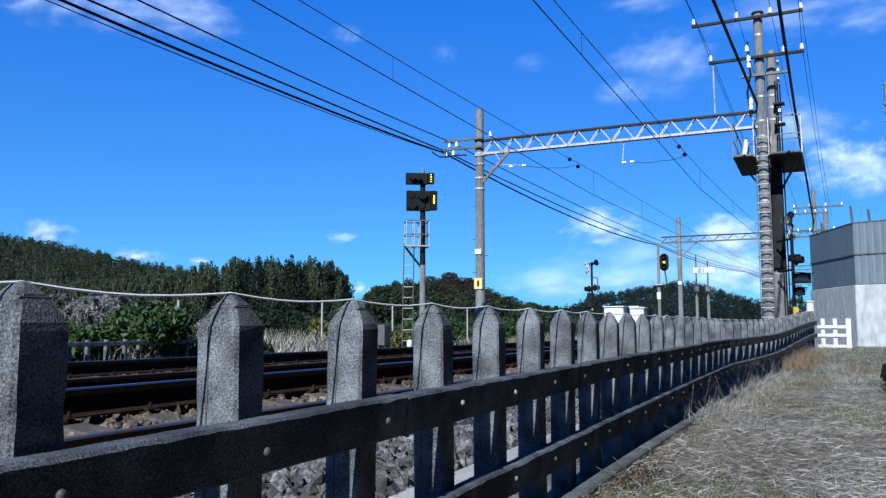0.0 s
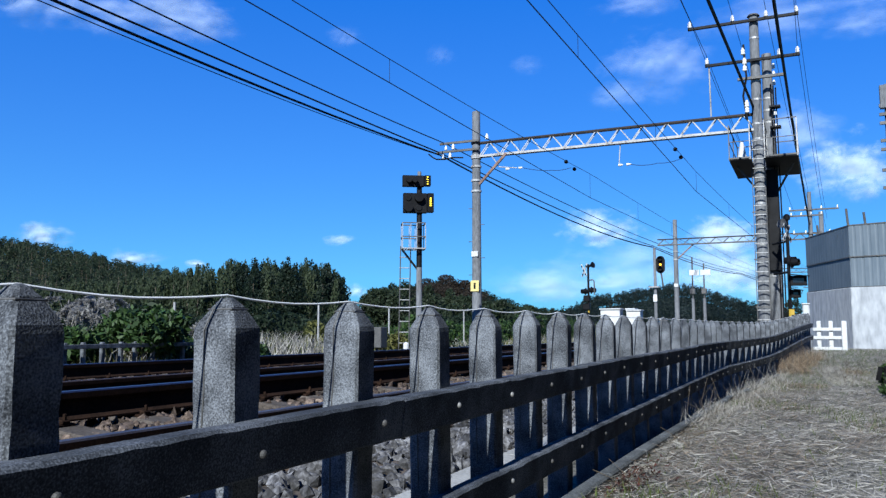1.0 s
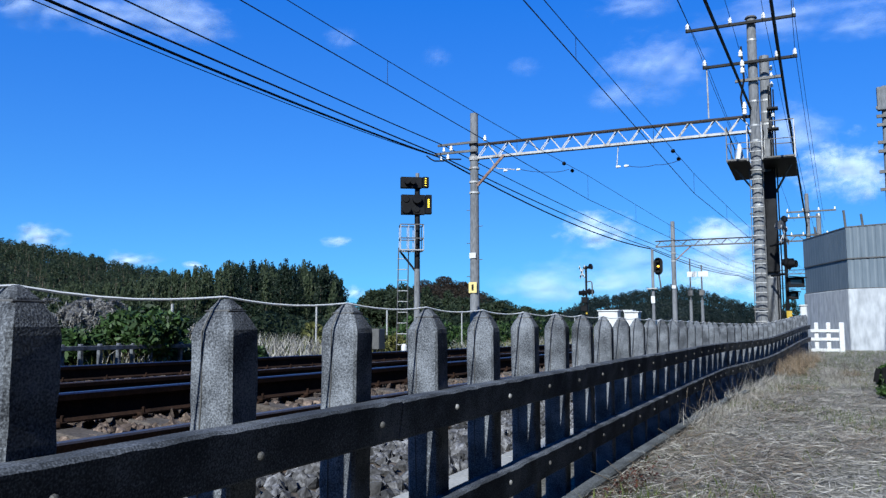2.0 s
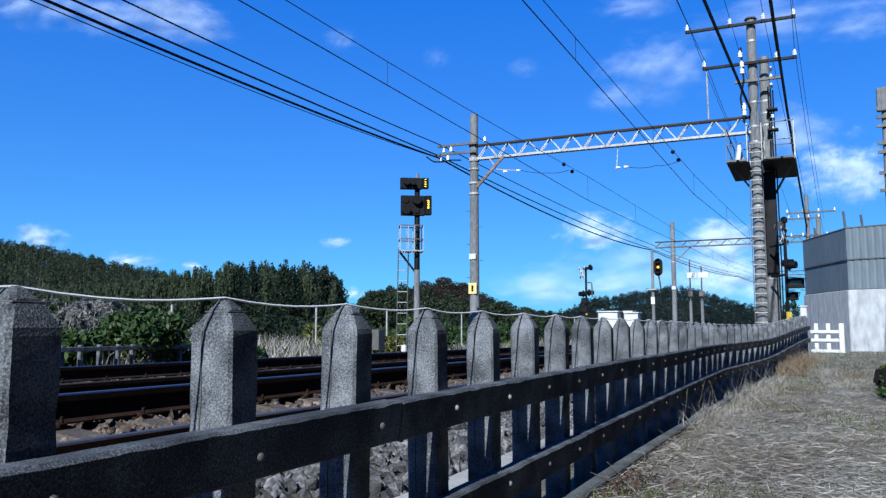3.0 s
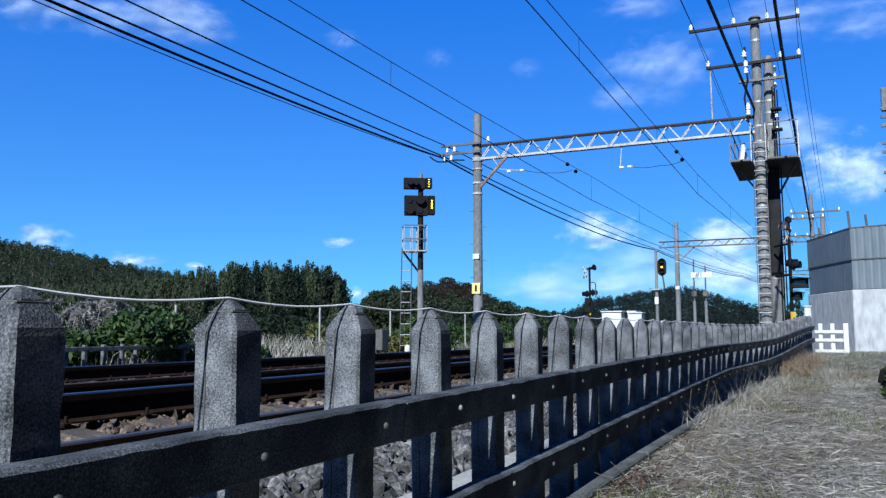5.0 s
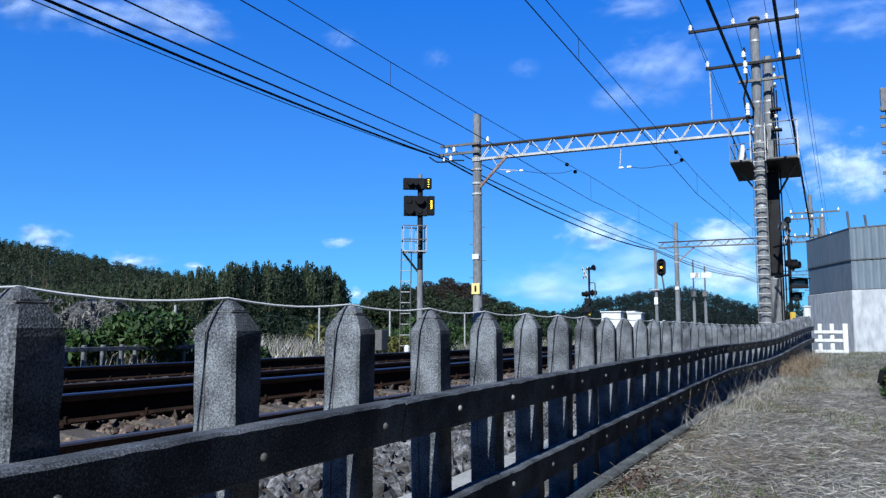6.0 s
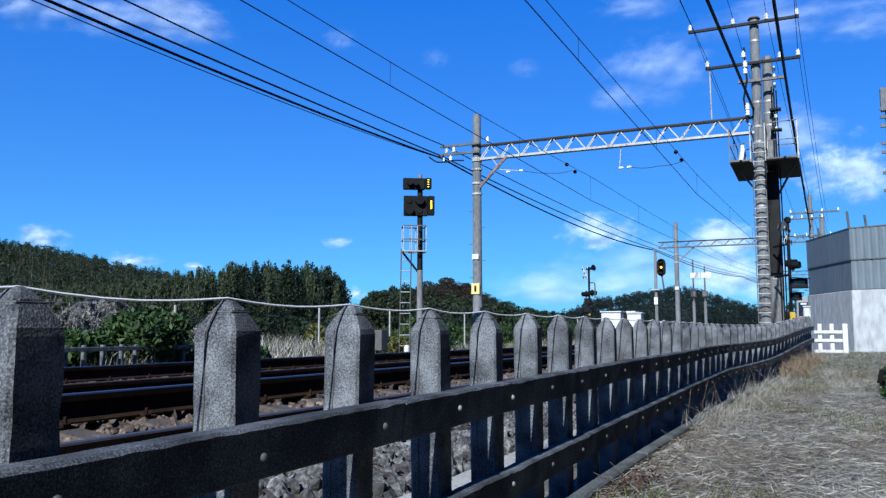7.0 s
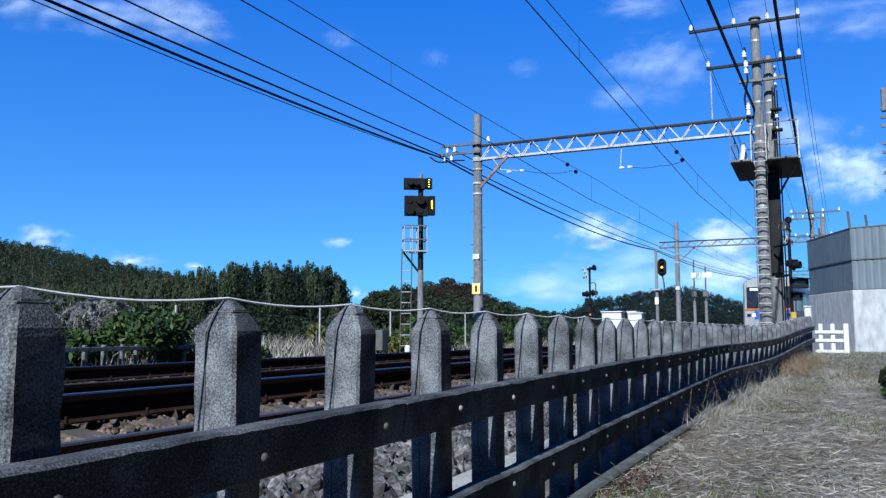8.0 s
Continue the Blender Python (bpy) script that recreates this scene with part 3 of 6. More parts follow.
def make_big_pole():
    """Tall concrete pole pair with a ladder, cross-arms and two work platforms."""
    Y, X = 27.0, -1.36
    p = thing("equipment_pole", (0, 0, 0), "tall concrete pole pair with ladder, cross-arms and two work platforms", "utility pole")
    concrete_pole(p, X + 0.04, Y, 0.0, 11.1, 0.20, 0.14)
    concrete_pole(p, X + 0.37, Y + 0.40, 0.0, 9.9, 0.225, 0.15)
    bm = bmesh.new()
    rod(bm, (X + 0.04, Y, 11.1), (X + 0.04, Y, 11.16), 0.2, 0.16, 16)
    part("cap", bm, MID_STEEL, p)
    for z in (10.35, 9.6, 8.9, 8.3, 7.5, 7.0, 5.9, 4.9, 3.6):
        bm = bmesh.new()
        rod(bm, (X + 0.04, Y, z - 0.03), (X + 0.04, Y, z + 0.03), 0.205 - 0.0048 * z, 0.205 - 0.0048 * z, 16)
        part("band", bm, GALV, p)
    for z in (9.7, 9.2, 8.4, 8.0, 7.6, 5.6, 4.5, 3.3, 2.6):
        bm = bmesh.new()
        rod(bm, (X + 0.37, Y + 0.40, z - 0.03), (X + 0.37, Y + 0.40, z + 0.03), 0.232 - 0.0072 * z, 0.232 - 0.0072 * z, 16)
        part("band", bm, GALV, p)
    # ladder on the near face
    for dx in (-0.16, 0.22):
        bm = bmesh.new()
        box(bm, (X + dx - 0.012, Y - 0.36, 0.35), (X + dx + 0.012, Y - 0.32, 7.0))
        part("ladder_stile", bm, MID_STEEL, p)
    bm = bmesh.new()
    box(bm, (-0.19, -0.018, -0.015), (0.19, 0.018, 0.015), 0.005)
    rung = mesh_of(bm, "ladder_rung", PALE_STEEL)
    for i in range(22):
        o = part("ladder_rung", rung, None, p)
        o.matrix_basis = pose(X + 0.03, Y - 0.34, 0.6 + 0.3 * i)
    for z in (1.6, 3.1, 4.6, 6.0):
        bm = bmesh.new()
        box(bm, (X - 0.21, Y - 0.31, z - 0.02), (X + 0.24, Y - 0.29, z + 0.02))
        part("ladder_bracket", bm, MID_STEEL, p)
    # cables down the second pole
    for dx in (0.17, 0.24, 0.31):
        bm = bmesh.new()
        tube(bm, [(X + 0.42 + dx - 0.12, Y + 0.18, 9.0 - dx), (X + 0.42 + dx - 0.1, Y + 0.2, 6.0), (X + 0.42 + dx - 0.08, Y + 0.19, 3.2), (X + 0.42 + dx - 0.08, Y + 0.19, 0.3)], 0.024, 6)
        part("down_cable", bm, CABLE, p)
    bm = bmesh.new()
    box(bm, (X + 0.23, Y + 0.08, 2.75), (X + 0.58, Y + 0.19, 6.0), 0.02)
    part("cable_cover", bm, DARK_STEEL, p)
    # cross-arms
    for x0, x1, z, zl, ins in ((-3.36, 0.03, 10.90, 0.08, (-3.3, -1.95, -0.93, -0.03)), (-2.85, 0.02, 9.57, 0.0, (-2.79, -0.58, -0.05)), (-1.86, -0.44, 8.98, -0.02, ())):
        bm = bmesh.new()
        box(bm, (x0, Y - 0.27, z - 0.045), (x1, Y - 0.18, z + 0.045), 0.006)
        part("cross_arm", bm, DARK_STEEL if z > 9 else MID_STEEL, p)
        for x in ins:
            insulator(p, (x, Y - 0.225, z + 0.04))
    bm = bmesh.new()
    rod(bm, (-2.73, Y - 0.2, 9.6), (-2.73, Y - 0.05, 7.9), 0.025, 0.025, 8)
    part("stay_rod", bm, PALE_STEEL, p)
    # transformer bushings and fuses between the arms
    for x, y, z in ((-1.62, -0.3, 9.2), (-1.62, -0.3, 9.42), (-1.60, -0.3, 8.0), (-1.60, -0.3, 7.82), (-1.66, -0.3, 9.75)):
        o = insulator(p, (x, Y + y, z), size=1.1)
    for z in (9.3, 9.05, 8.75, 7.75, 7.3):
        o = insulator(p, (-0.78, Y + 0.1, z), size=0.8)
    bm = bmesh.new()
    tube(bm, [(-1.64, Y - 0.3, 10.1), (-1.58, Y - 0.32, 9.0), (-1.7, Y - 0.3, 8.4), (-1.6, Y - 0.3, 7.6)], 0.035, 6)
    part("jumper_cable", bm, CABLE, p)
    for z in (8.02, 7.35):
        bm = bmesh.new()
        box(bm, (-0.95, Y - 0.1, z - 0.03), (-0.62, Y + 0.2, z + 0.03), 0.006)
        part("bracket", bm, DARK_STEEL, p)
    # work platforms: deck, kick rim, posts and rails
    for x0, x1, tall in ((-2.10, -1.50, 1.05), (-1.08, -0.17, 1.12)):
        bm = bmesh.new()
        box(bm, (x0, Y - 1.4, 6.10), (x1, Y + 1.9, 6.15))
        part("platform_deck", bm, DARK_STEEL, p, "dark steel deck plate")
        for a, b in (((x0, Y - 1.4), (x1, Y - 1.4)), ((x0, Y + 1.9), (x1, Y + 1.9)), ((x0, Y - 1.4), (x0, Y + 1.9)), ((x1, Y - 1.4), (x1, Y + 1.9))):
            for z, s in ((6.155, 0.05), (6.15 + tall * 0.5, 0.022), (6.15 + tall, 0.03)):
                if z > 6.2 and a[1] == b[1] and a[1] < Y and x0 < -1.2 and z > 6.8:
                    continue
                bm = bmesh.new()
                bar(bm, (*a, z), (*b, z), s, s)
                part("guard_rail", bm, MID_STEEL, p)
        for x in (x0, x1):
            for y in (Y - 1.4, Y + 0.25, Y + 1.9):
                bm = bmesh.new()
                bar(bm, (x, y, 6.1), (x, y, 6.15 + tall), 0.03, 0.03)
                part("guard_post", bm, MID_STEEL if x < -1.5 else PALE_STEEL, p)
    bm = bmesh.new()
    bar(bm, (-1.95, Y - 0.3, 6.1), (-1.45, Y - 0.2, 5.4), 0.05, 0.05)
    part("platform_brace", bm, MID_STEEL, p)
    bm = bmesh.new()
    bar(bm, (-0.3, Y - 0.3, 6.1), (-0.8, Y + 0.2, 5.3), 0.05, 0.05)
    part("platform_brace", bm, MID_STEEL, p)
    bm = bmesh.new()
    lathe(bm, ((0.16, 0), (0.15, 0.05), (0.07, 0.5), (0.05, 0.62)), (-1.78, Y - 0.6, 6.2), 12)
    part("white_cone_housing", bm, WHITE_PAINT, p)
    return p


make_big_pole()


def make_far_gantry(y, mast_x, right_x, h):
    g = thing("catenary_gantry", (0, 0, 0), "distant catenary mast with a thin lattice beam", "catenary mast")
    z0 = ground_z(mast_x, y)
    concrete_pole(g, mast_x, y, z0 - 0.2, h + 1.6, 0.19, 0.15)
    concrete_pole(g, right_x, y, z0 - 0.3, h + 1.6, 0.19, 0.15)
    truss(g, mast_x - 1.3, right_x, y, h - 0.28, h + 0.15, 12, 0.25, (DARK_RUST, MID_STEEL))
    bm = bmesh.new()
    bar(bm, (mast_x + 0.2, y, h - 1.3), (mast_x + 1.3, y, h - 0.3), 0.08, 0.08)
    part("brace", bm, RUSTY_STEEL, g)
    for z, m, hh in ((4.1, WHITE_PAINT, 0.24),):
        mast_sign(g, (mast_x, y - 0.21, z), 0.3, hh, m, False)
    for z in (h - 1.4, h - 0.8):
        bm = bmesh.new()
        rod(bm, (mast_x, y, z - 0.04), (mast_x, y, z + 0.04), 0.2, 0.2, 12)
        part("band", bm, PALE_STEEL, g)


make_far_gantry(61.0, -9.05, 0.9, 7.45)
make_far_gantry(95.0, -3.85, 5.6, 7.3)
make_far_gantry(130.0, 0.4, 11.5, 7.2)


# ---- wires ----
MAST_Y = (-8.0, 27.0, 61.0, 95.0, 130.0)


def span_wire(name, label, x, zs, sags, r, mat):
    """A wire carried from mast to mast along the line: x off the straight, height at each mast, sag of each span."""
    pts = []
    for a, b, za, zb, sag in zip(MAST_Y, MAST_Y[1:], zs, zs[1:], sags):
        n = 18
        for k in range(n):
            u = k / n
            xa, xb = x + bend(a), x + bend(b)
            pts.append((xa + (xb - xa) * u, a + (b - a) * u, za + (zb - za) * u - 4 * sag * u * (1 - u)))
    bm = bmesh.new()
    tube(bm, pts, r, 5)
    tagged(part(name, bm, mat), label, "cable")


def dropper(parent, a, b):
    bm = bmesh.new()
    rod(bm, a, b, 0.005, 0.005, 5)
    part("dropper", bm, COPPER, parent)


def contact_line(mid, stag, low_z, top_z, dips):
    """Contact wire and messenger wire: sideways place and heights at each mast, dip of the messenger in each span."""
    line = thing("overhead_line", (0, 0, 0), "contact wire hung by droppers from a messenger wire", "overhead line")
    n = 20
    up, low = [], []
    for i, (a, b) in enumerate(zip(MAST_Y, MAST_Y[1:])):
        for k in range(n):
            u = k / n
            y = a + (b - a) * u
            x = mid + bend(a) + (bend(b) - bend(a)) * u + stag[i] + (stag[i + 1] - stag[i]) * u
            low.append((x, y, low_z[i] + (low_z[i + 1] - low_z[i]) * u))
            up.append((x, y, top_z[i] + (top_z[i + 1] - top_z[i]) * u - 4 * dips[i] * u * (1 - u)))
    for name, pts, r in (("contact_wire", low, 0.0105), ("messenger_wire", up, 0.0085)):
        bm = bmesh.new()
        tube(bm, pts, r, 5)
        part(name, bm, COPPER, line)
    for i in range(4, len(up), 4):
        dropper(line, low[i], up[i])


contact_line(NEAR_C, (-0.28, -0.04, 0.2, -0.15, 0.1), (5.82, 5.43, 5.2, 5.2, 5.2), (6.0, 6.11, 6.02, 6.0, 6.0), (0.08, 0.2, 0.2, 0.2))
contact_line(FAR_C, (-0.46, 0.11, -0.1, 0.15, 0.0), (5.87, 5.48, 5.65, 5.6, 5.6), (6.48, 6.33, 6.1, 6.1, 6.1), (0.30, 0.05, 0.1, 0.1))
span_wire("feeder_cable", "heavy black feeder cable slung between the masts", -12.85, (7.585, 7.52, 7.07, 7.0, 6.9), (0.45, 0.50, 0.4, 0.4), 0.034, CABLE)
span_wire("feeder_cable", "heavy black feeder cable slung between the masts", -12.8, (7.212, 7.58, 7.15, 7.1, 7.0), (0.093, 0.25, 0.3, 0.3), 0.026, CABLE)
span_wire("feeder_cable", "thin cable beside the feeders on the masts", -12.7, (7.498, 7.45, 7.0, 6.95, 6.9), (0.563, 0.52, 0.4, 0.4), 0.012, CABLE)
span_wire("feeder_cable", "black feeder wire on the upper mast bracket", -12.62, (8.124, 7.94, 7.4, 7.3, 7.2), (0.339, 0.19, 0.3, 0.3), 0.02, CABLE)


def loose_wire(name, label, pts, r, mat=CABLE, sag=0.0, n=16):
    out = []
    for a, b in zip(pts, pts[1:]):
        for k in range(n):
            u = k / n
            out.append(tuple(p + (q - p) * u - (4 * sag * u * (1 - u) if i == 2 else 0) for i, (p, q) in enumerate(zip(a, b))))
    out.append(pts[-1])
    bm = bmesh.new()
    tube(bm, out, r, 5)
    tagged(part(name, bm, mat), label, "cable")


loose_wire("power_cable", "thick black power cable slanting to the tall pole", [(-2.82, -8.0, 8.56), (-1.43, 26.9, 8.07)], 0.04)
loose_wire("power_cable", "thick black power cable passing beside the work platform", [(-0.85, -8.0, 8.95), (-0.32, 26.9, 7.66), (0.1, 45.0, 6.3)], 0.04)
for x, z in ((-3.3, 11.25), (-1.95, 11.2), (-0.93, 11.2), (-0.03, 11.15), (-2.79, 9.9), (-0.05, 9.9), (-0.58, 9.9)):
    loose_wire("power_line", "thin power line on the cross-arm insulators", [(x - 0.2, -8.0, z + 0.3), (x, 26.78, z), (x + 1.3, 61.0, z - 2.6)], 0.009, CABLE, 0.45)
loose_wire("jumper_cable", "black jumper cable looped under the mast bracket", [(-12.95, 26.6, 7.52), (-12.84, 26.75, 7.41), (-12.67, 26.75, 7.32), (-12.32, 26.75, 7.29), (-12.08, 26.75, 7.34), (-11.6, 26.8, 7.3)], 0.028, CABLE, 0.0, 4)
loose_wire("pull_off_wire", "thin wire drooping from the white insulators", [(-5.45, 26.98, 6.55), (-4.5, 26.98, 6.5), (-3.65, 26.98, 6.62)], 0.01, COPPER, 0.06, 8)
loose_wire("pull_off_wire", "thin wire drooping from the mast-side insulators", [(-9.3, 26.9, 6.74), (-8.2, 26.9, 6.55), (-7.5, 26.95, 6.6)], 0.01, COPPER, 0.04, 8)


# ---- wall, gate and things at the crossing ----
def make_wall():
    w = thing("retaining_wall", (0, 0, 0), "cast concrete wall topped by grey-blue corrugated sheet fencing", "wall", kind="structure")
    a, b, c = Vector((-0.12, 30.4)), Vector((1.12, 27.0)), Vector((9.0, 24.2))
    d = Vector((6.0, 60.0))
    for p, q in ((a, b), (b, c), (d, a)):
        u = (q - p).normalized()
        nrm = Vector((u.y, -u.x))
        if nrm.dot(p) > 0 and (p, q) != (d, a):
            nrm = -nrm
        length = (q - p).length
        m = Matrix.Translation((*p, 0)) @ Matrix.Rotation(math.atan2(u.y, u.x), 4, "Z")
        bm = bmesh.new()
        n = max(1, round(length / 3.4))
        for i in range(n):
            bm2 = bmesh.new()
            box(bm2, (length * i / n + 0.006, 0.0, -0.3), (length * (i + 1) / n - 0.006, 0.35, 2.17), 0.012, m)
            part("wall_panel", bm2, CONCRETE_WALL, w)
        bm.free()
        for z0, z1, out in ((2.19, 3.09, 0.0), (3.11, 4.06, 0.02)):
            bm = bmesh.new()
            verts = []
            step = 0.035
            k = int(length / step)
            for i in range(k + 1):
                x = min(length, i * step)
                ph = (i % 6)
                yy = 0.06 - out + (0.0 if ph in (0, 1, 2, 3) else (0.003 if p == a else 0.010))
                verts.append((bm.verts.new(m @ Vector((x, yy, z0))), bm.verts.new(m @ Vector((x, yy, z1)))))
            for (p0, p1), (q0, q1) in zip(verts, verts[1:]):
                bm.faces.new((p0, q0, q1, p1))
            me = mesh_of(bm, "sheet_panel", CORRUGATED)
            o = part("sheet_panel", me, None, w)
            s = o.modifiers.new("thickness", "SOLIDIFY")
            s.thickness = 0.012
        for z in (2.18, 3.1, 4.07):
            bm = bmesh.new()
            box(bm, (0, 0.03, z - 0.018), (length, 0.14, z + 0.018), 0, m)
            part("sheet_rail", bm, MID_STEEL, w)
    for x, y, h in ((1.16, 27.25, 4.62), (1.62, 27.0, 4.45), (0.35, 29.4, 4.4)):
        bm = bmesh.new()
        rod(bm, (x, y, 3.9), (x - 0.05, y, h), 0.035, 0.035, 8)
        part("post_stub", bm, MID_STEEL, w)


make_wall()


# unseen wall added on the path's open side; shades the fence from sky
bm = bmesh.new()
box(bm, (2.6, -14.0, -0.3), (3.0, 20.0, 7.0), 0.03)
tagged(part("wall_east", bm, mottled("dark_sky_screen", (0.03, 0.035, 0.025), (0.09, 0.095, 0.07), 1.5, 14, 0.95, 0, 0.4)), "plain dark unseen wall added to screen the fence from sky light", "wall", kind="structure")


def make_gate():
    g = thing("white_barrier", (0, 0, 0), "white-painted low post and rail barrier beside the wall", "barrier")
    y = 24.4
    for x, w in ((0.17, 0.055), (0.47, 0.055), (0.80, 0.065)):
        bm = bmesh.new()
        box(bm, (x - w, y - 0.05, 0.05), (x + w, y + 0.05, 1.14), 0.012)
        part("post", bm, WHITE_PAINT, g)
    for z in (0.38, 0.68, 0.91):
        bm = bmesh.new()
        box(bm, (0.02, y - 0.10, z - 0.045), (0.73, y - 0.052, z + 0.045), 0.01)
        part("rail", bm, WHITE_PAINT, g)
    bm = bmesh.new()
    box(bm, (-0.23, 25.85, 0.1), (-0.04, 26.05, 1.64), 0.03)
    b = thing("control_box", (0, 0, 0), "small white control box behind the fence end", "control box")
    part("housing", bm, WHITE_PAINT, b)
    bm = bmesh.new()
    box(bm, (-0.25, 25.83, 1.64), (-0.02, 26.07, 1.68), 0.01)
    part("lid", bm, WHITE_PAINT, b)


make_gate()


def striped_post(parent, h, r, first_dark, n=10):
    for i in range(n):
        bm = bmesh.new()
        rod(bm, (0, 0, h * i / n), (0, 0, h * (i + 1) / n), r, r, 10)
        part("post_band", bm, YELLOW if (i % 2 == 0 and i < first_dark) else BLACK, parent)


def crossbuck(parent, at, turn, spread, mats):
    """Two crossed striped boards about 0.8 m long."""
    for a, mat in zip((spread, -spread), mats):
        bm = bmesh.new()
        box(bm, (-0.38, -0.012, -0.05), (0.38, 0.012, 0.05), 0.004)
        o = part("crossbuck_board", bm, mat, parent)
        o.matrix_basis = pose(*at, 0, 0, turn) @ pose(0, -0.03 if a > 0 else 0.0, 0, 0, a, 0)
        bm = bmesh.new()
        for k in (-0.26, 0.0, 0.26):
            box(bm, (k - 0.05, -0.016, -0.048), (k + 0.05, -0.0125, 0.048))
        part("stripe", bm, BLACK, o)


def flash_lamp(parent, at, turn):
    """Round red-lamp unit: disc, drum and long hood, lamp out."""
    m = pose(*at, 90, 0, 0) if turn == 0 else pose(*at, 0, 0, turn) @ pose(0, 0, 0, 90, 0, 0)
    bm = bmesh.new()
    lathe(bm, ((0.05, -0.10), (0.10, -0.08), (0.11, 0.02), (0.17, 0.02), (0.17, 0.035), (0.10, 0.04)), sides=16, m=m)
    lamp = part("lamp", bm, BLACK, parent)
    bm = bmesh.new()
    lathe(bm, ((0.115, 0.036), (0.108, 0.24), (0.100, 0.24), (0.102, 0.05)), sides=14, m=m)
    part("lamp_hood", bm, BLACK, lamp)


def make_near_crossing_signal():
    """The signal by the tall pole, seen from its side: crossbuck edge-on, lamps, two arrow boxes."""
    s = thing("crossing_signal", (-0.56, 26.0, 0.35), "level crossing signal with edge-on crossbuck and hooded arrow boxes", "crossing signal")
    striped_post(s, 3.85, 0.05, 3)
    crossbuck(s, (-0.02, -0.08, 3.45), 72, 40, (PALE_STEEL, WHITE_PAINT))
    bm = bmesh.new()
    lathe(bm, ((0.05, 0), (0.07, 0.06), (0.15, 0.22), (0.155, 0.24), (0.05, 0.2)), sides=14, m=pose(-0.02, -0.05, 3.66, 70, 0, -35))
    part("bell_horn", bm, MID_STEEL, s)
    bm = bmesh.new()
    lathe(bm, ((0.05, 0), (0.10, 0.03), (0.10, 0.14), (0.04, 0.2)), (0, 0, 3.84), 12)
    part("post_cap", bm, BLACK, s)
    flash_lamp(s, (0.07, -0.02, 2.56), 68)
    flash_lamp(s, (-0.02, 0.22, 2.64), 68)
    # arrow boxes with sloping hoods
    for z, w, h in ((1.86, 0.56, 0.30), (1.50, 0.38, 0.24)):
        bm = bmesh.new()
        box(bm, (0.03, -0.10, z), (w - 0.07, 0.12, z + h), 0.015)
        o = part("direction_indicator", bm, BLACK, s)
        bm = bmesh.new()
        bar(bm, (-0.0, -0.17, z + h + 0.035), (w, -0.17, z + h - 0.03), 0.34, 0.012)
        bar(bm, (w - 0.05, -0.17, z + h - 0.14), (w - 0.03, -0.17, z + h - 0.03), 0.30, 0.012)
        part("hood", bm, BLACK, o)
        bm = bmesh.new()
        box(bm, (0.10, -0.108, z + 0.08), (w - 0.15, -0.1005, z + h - 0.08), 0.002)
        part("arrow_glass", bm, GLASS_DARK, o)
    bm = bmesh.new()
    box(bm, (0.02, -0.075, 0.98), (0.11, -0.055, 1.15), 0.003)
    part("warning_plate", bm, YELLOW, s)
    return s


def make_mid_crossing_signal():
    """The signal across the tracks: crossbuck turned aside, twin lamps, drooping pipe."""
    s = thing("crossing_signal", (-9.55, 37.0, 0.25), "level crossing signal with turned crossbuck, twin lamps and bent pipe", "crossing signal")
    striped_post(s, 3.55, 0.05, 6)
    crossbuck(s, (-0.16, -0.08, 3.42), -48, 48, (WHITE_PAINT, WHITE_PAINT))
    bm = bmesh.new()
    lathe(bm, ((0.04, 0), (0.06, 0.06), (0.14, 0.2), (0.15, 0.22), (0.05, 0.18)), sides=14, m=pose(0.08, -0.02, 3.62, 78, 0, 62))
    part("bell_horn", bm, BLACK, s)
    bm = bmesh.new()
    lathe(bm, ((0.05, 0), (0.09, 0.03), (0.09, 0.12), (0.03, 0.17)), (0, 0, 3.55), 12)
    part("post_cap", bm, BLACK, s)
    bm = bmesh.new()
    tube(bm, [(0.0, 0, 2.95), (0.2, 0, 2.97), (0.27, 0, 2.92), (0.28, 0, 2.8), (0.28, 0, 2.25)], 0.03, 6)
    part("bent_pipe", bm, MID_STEEL, s)
    flash_lamp(s, (-0.1, -0.05, 2.42), -52)
    flash_lamp(s, (0.1, 0.05, 2.48), 128)
    for z, w in ((1.95, 0.22), (1.55, 0.26)):
        bm = bmesh.new()
        box(bm, (-w, -0.14, z), (0.08, 0.1, z + 0.28), 0.02)
        part("direction_indicator", bm, BLACK, s)
    return s


make_near_crossing_signal()
make_mid_crossing_signal()
for zz in (3.56, 2.62):
    bm = bmesh.new()
    rod(bm, (-1.0, 26.75, zz), (-0.56, 26.0, zz), 0.035, 0.035, 8)
    tagged(part("bracket_pipe", bm, DARK_STEEL), "dark pipe tying the crossing signal to the tall pole", "pipe")


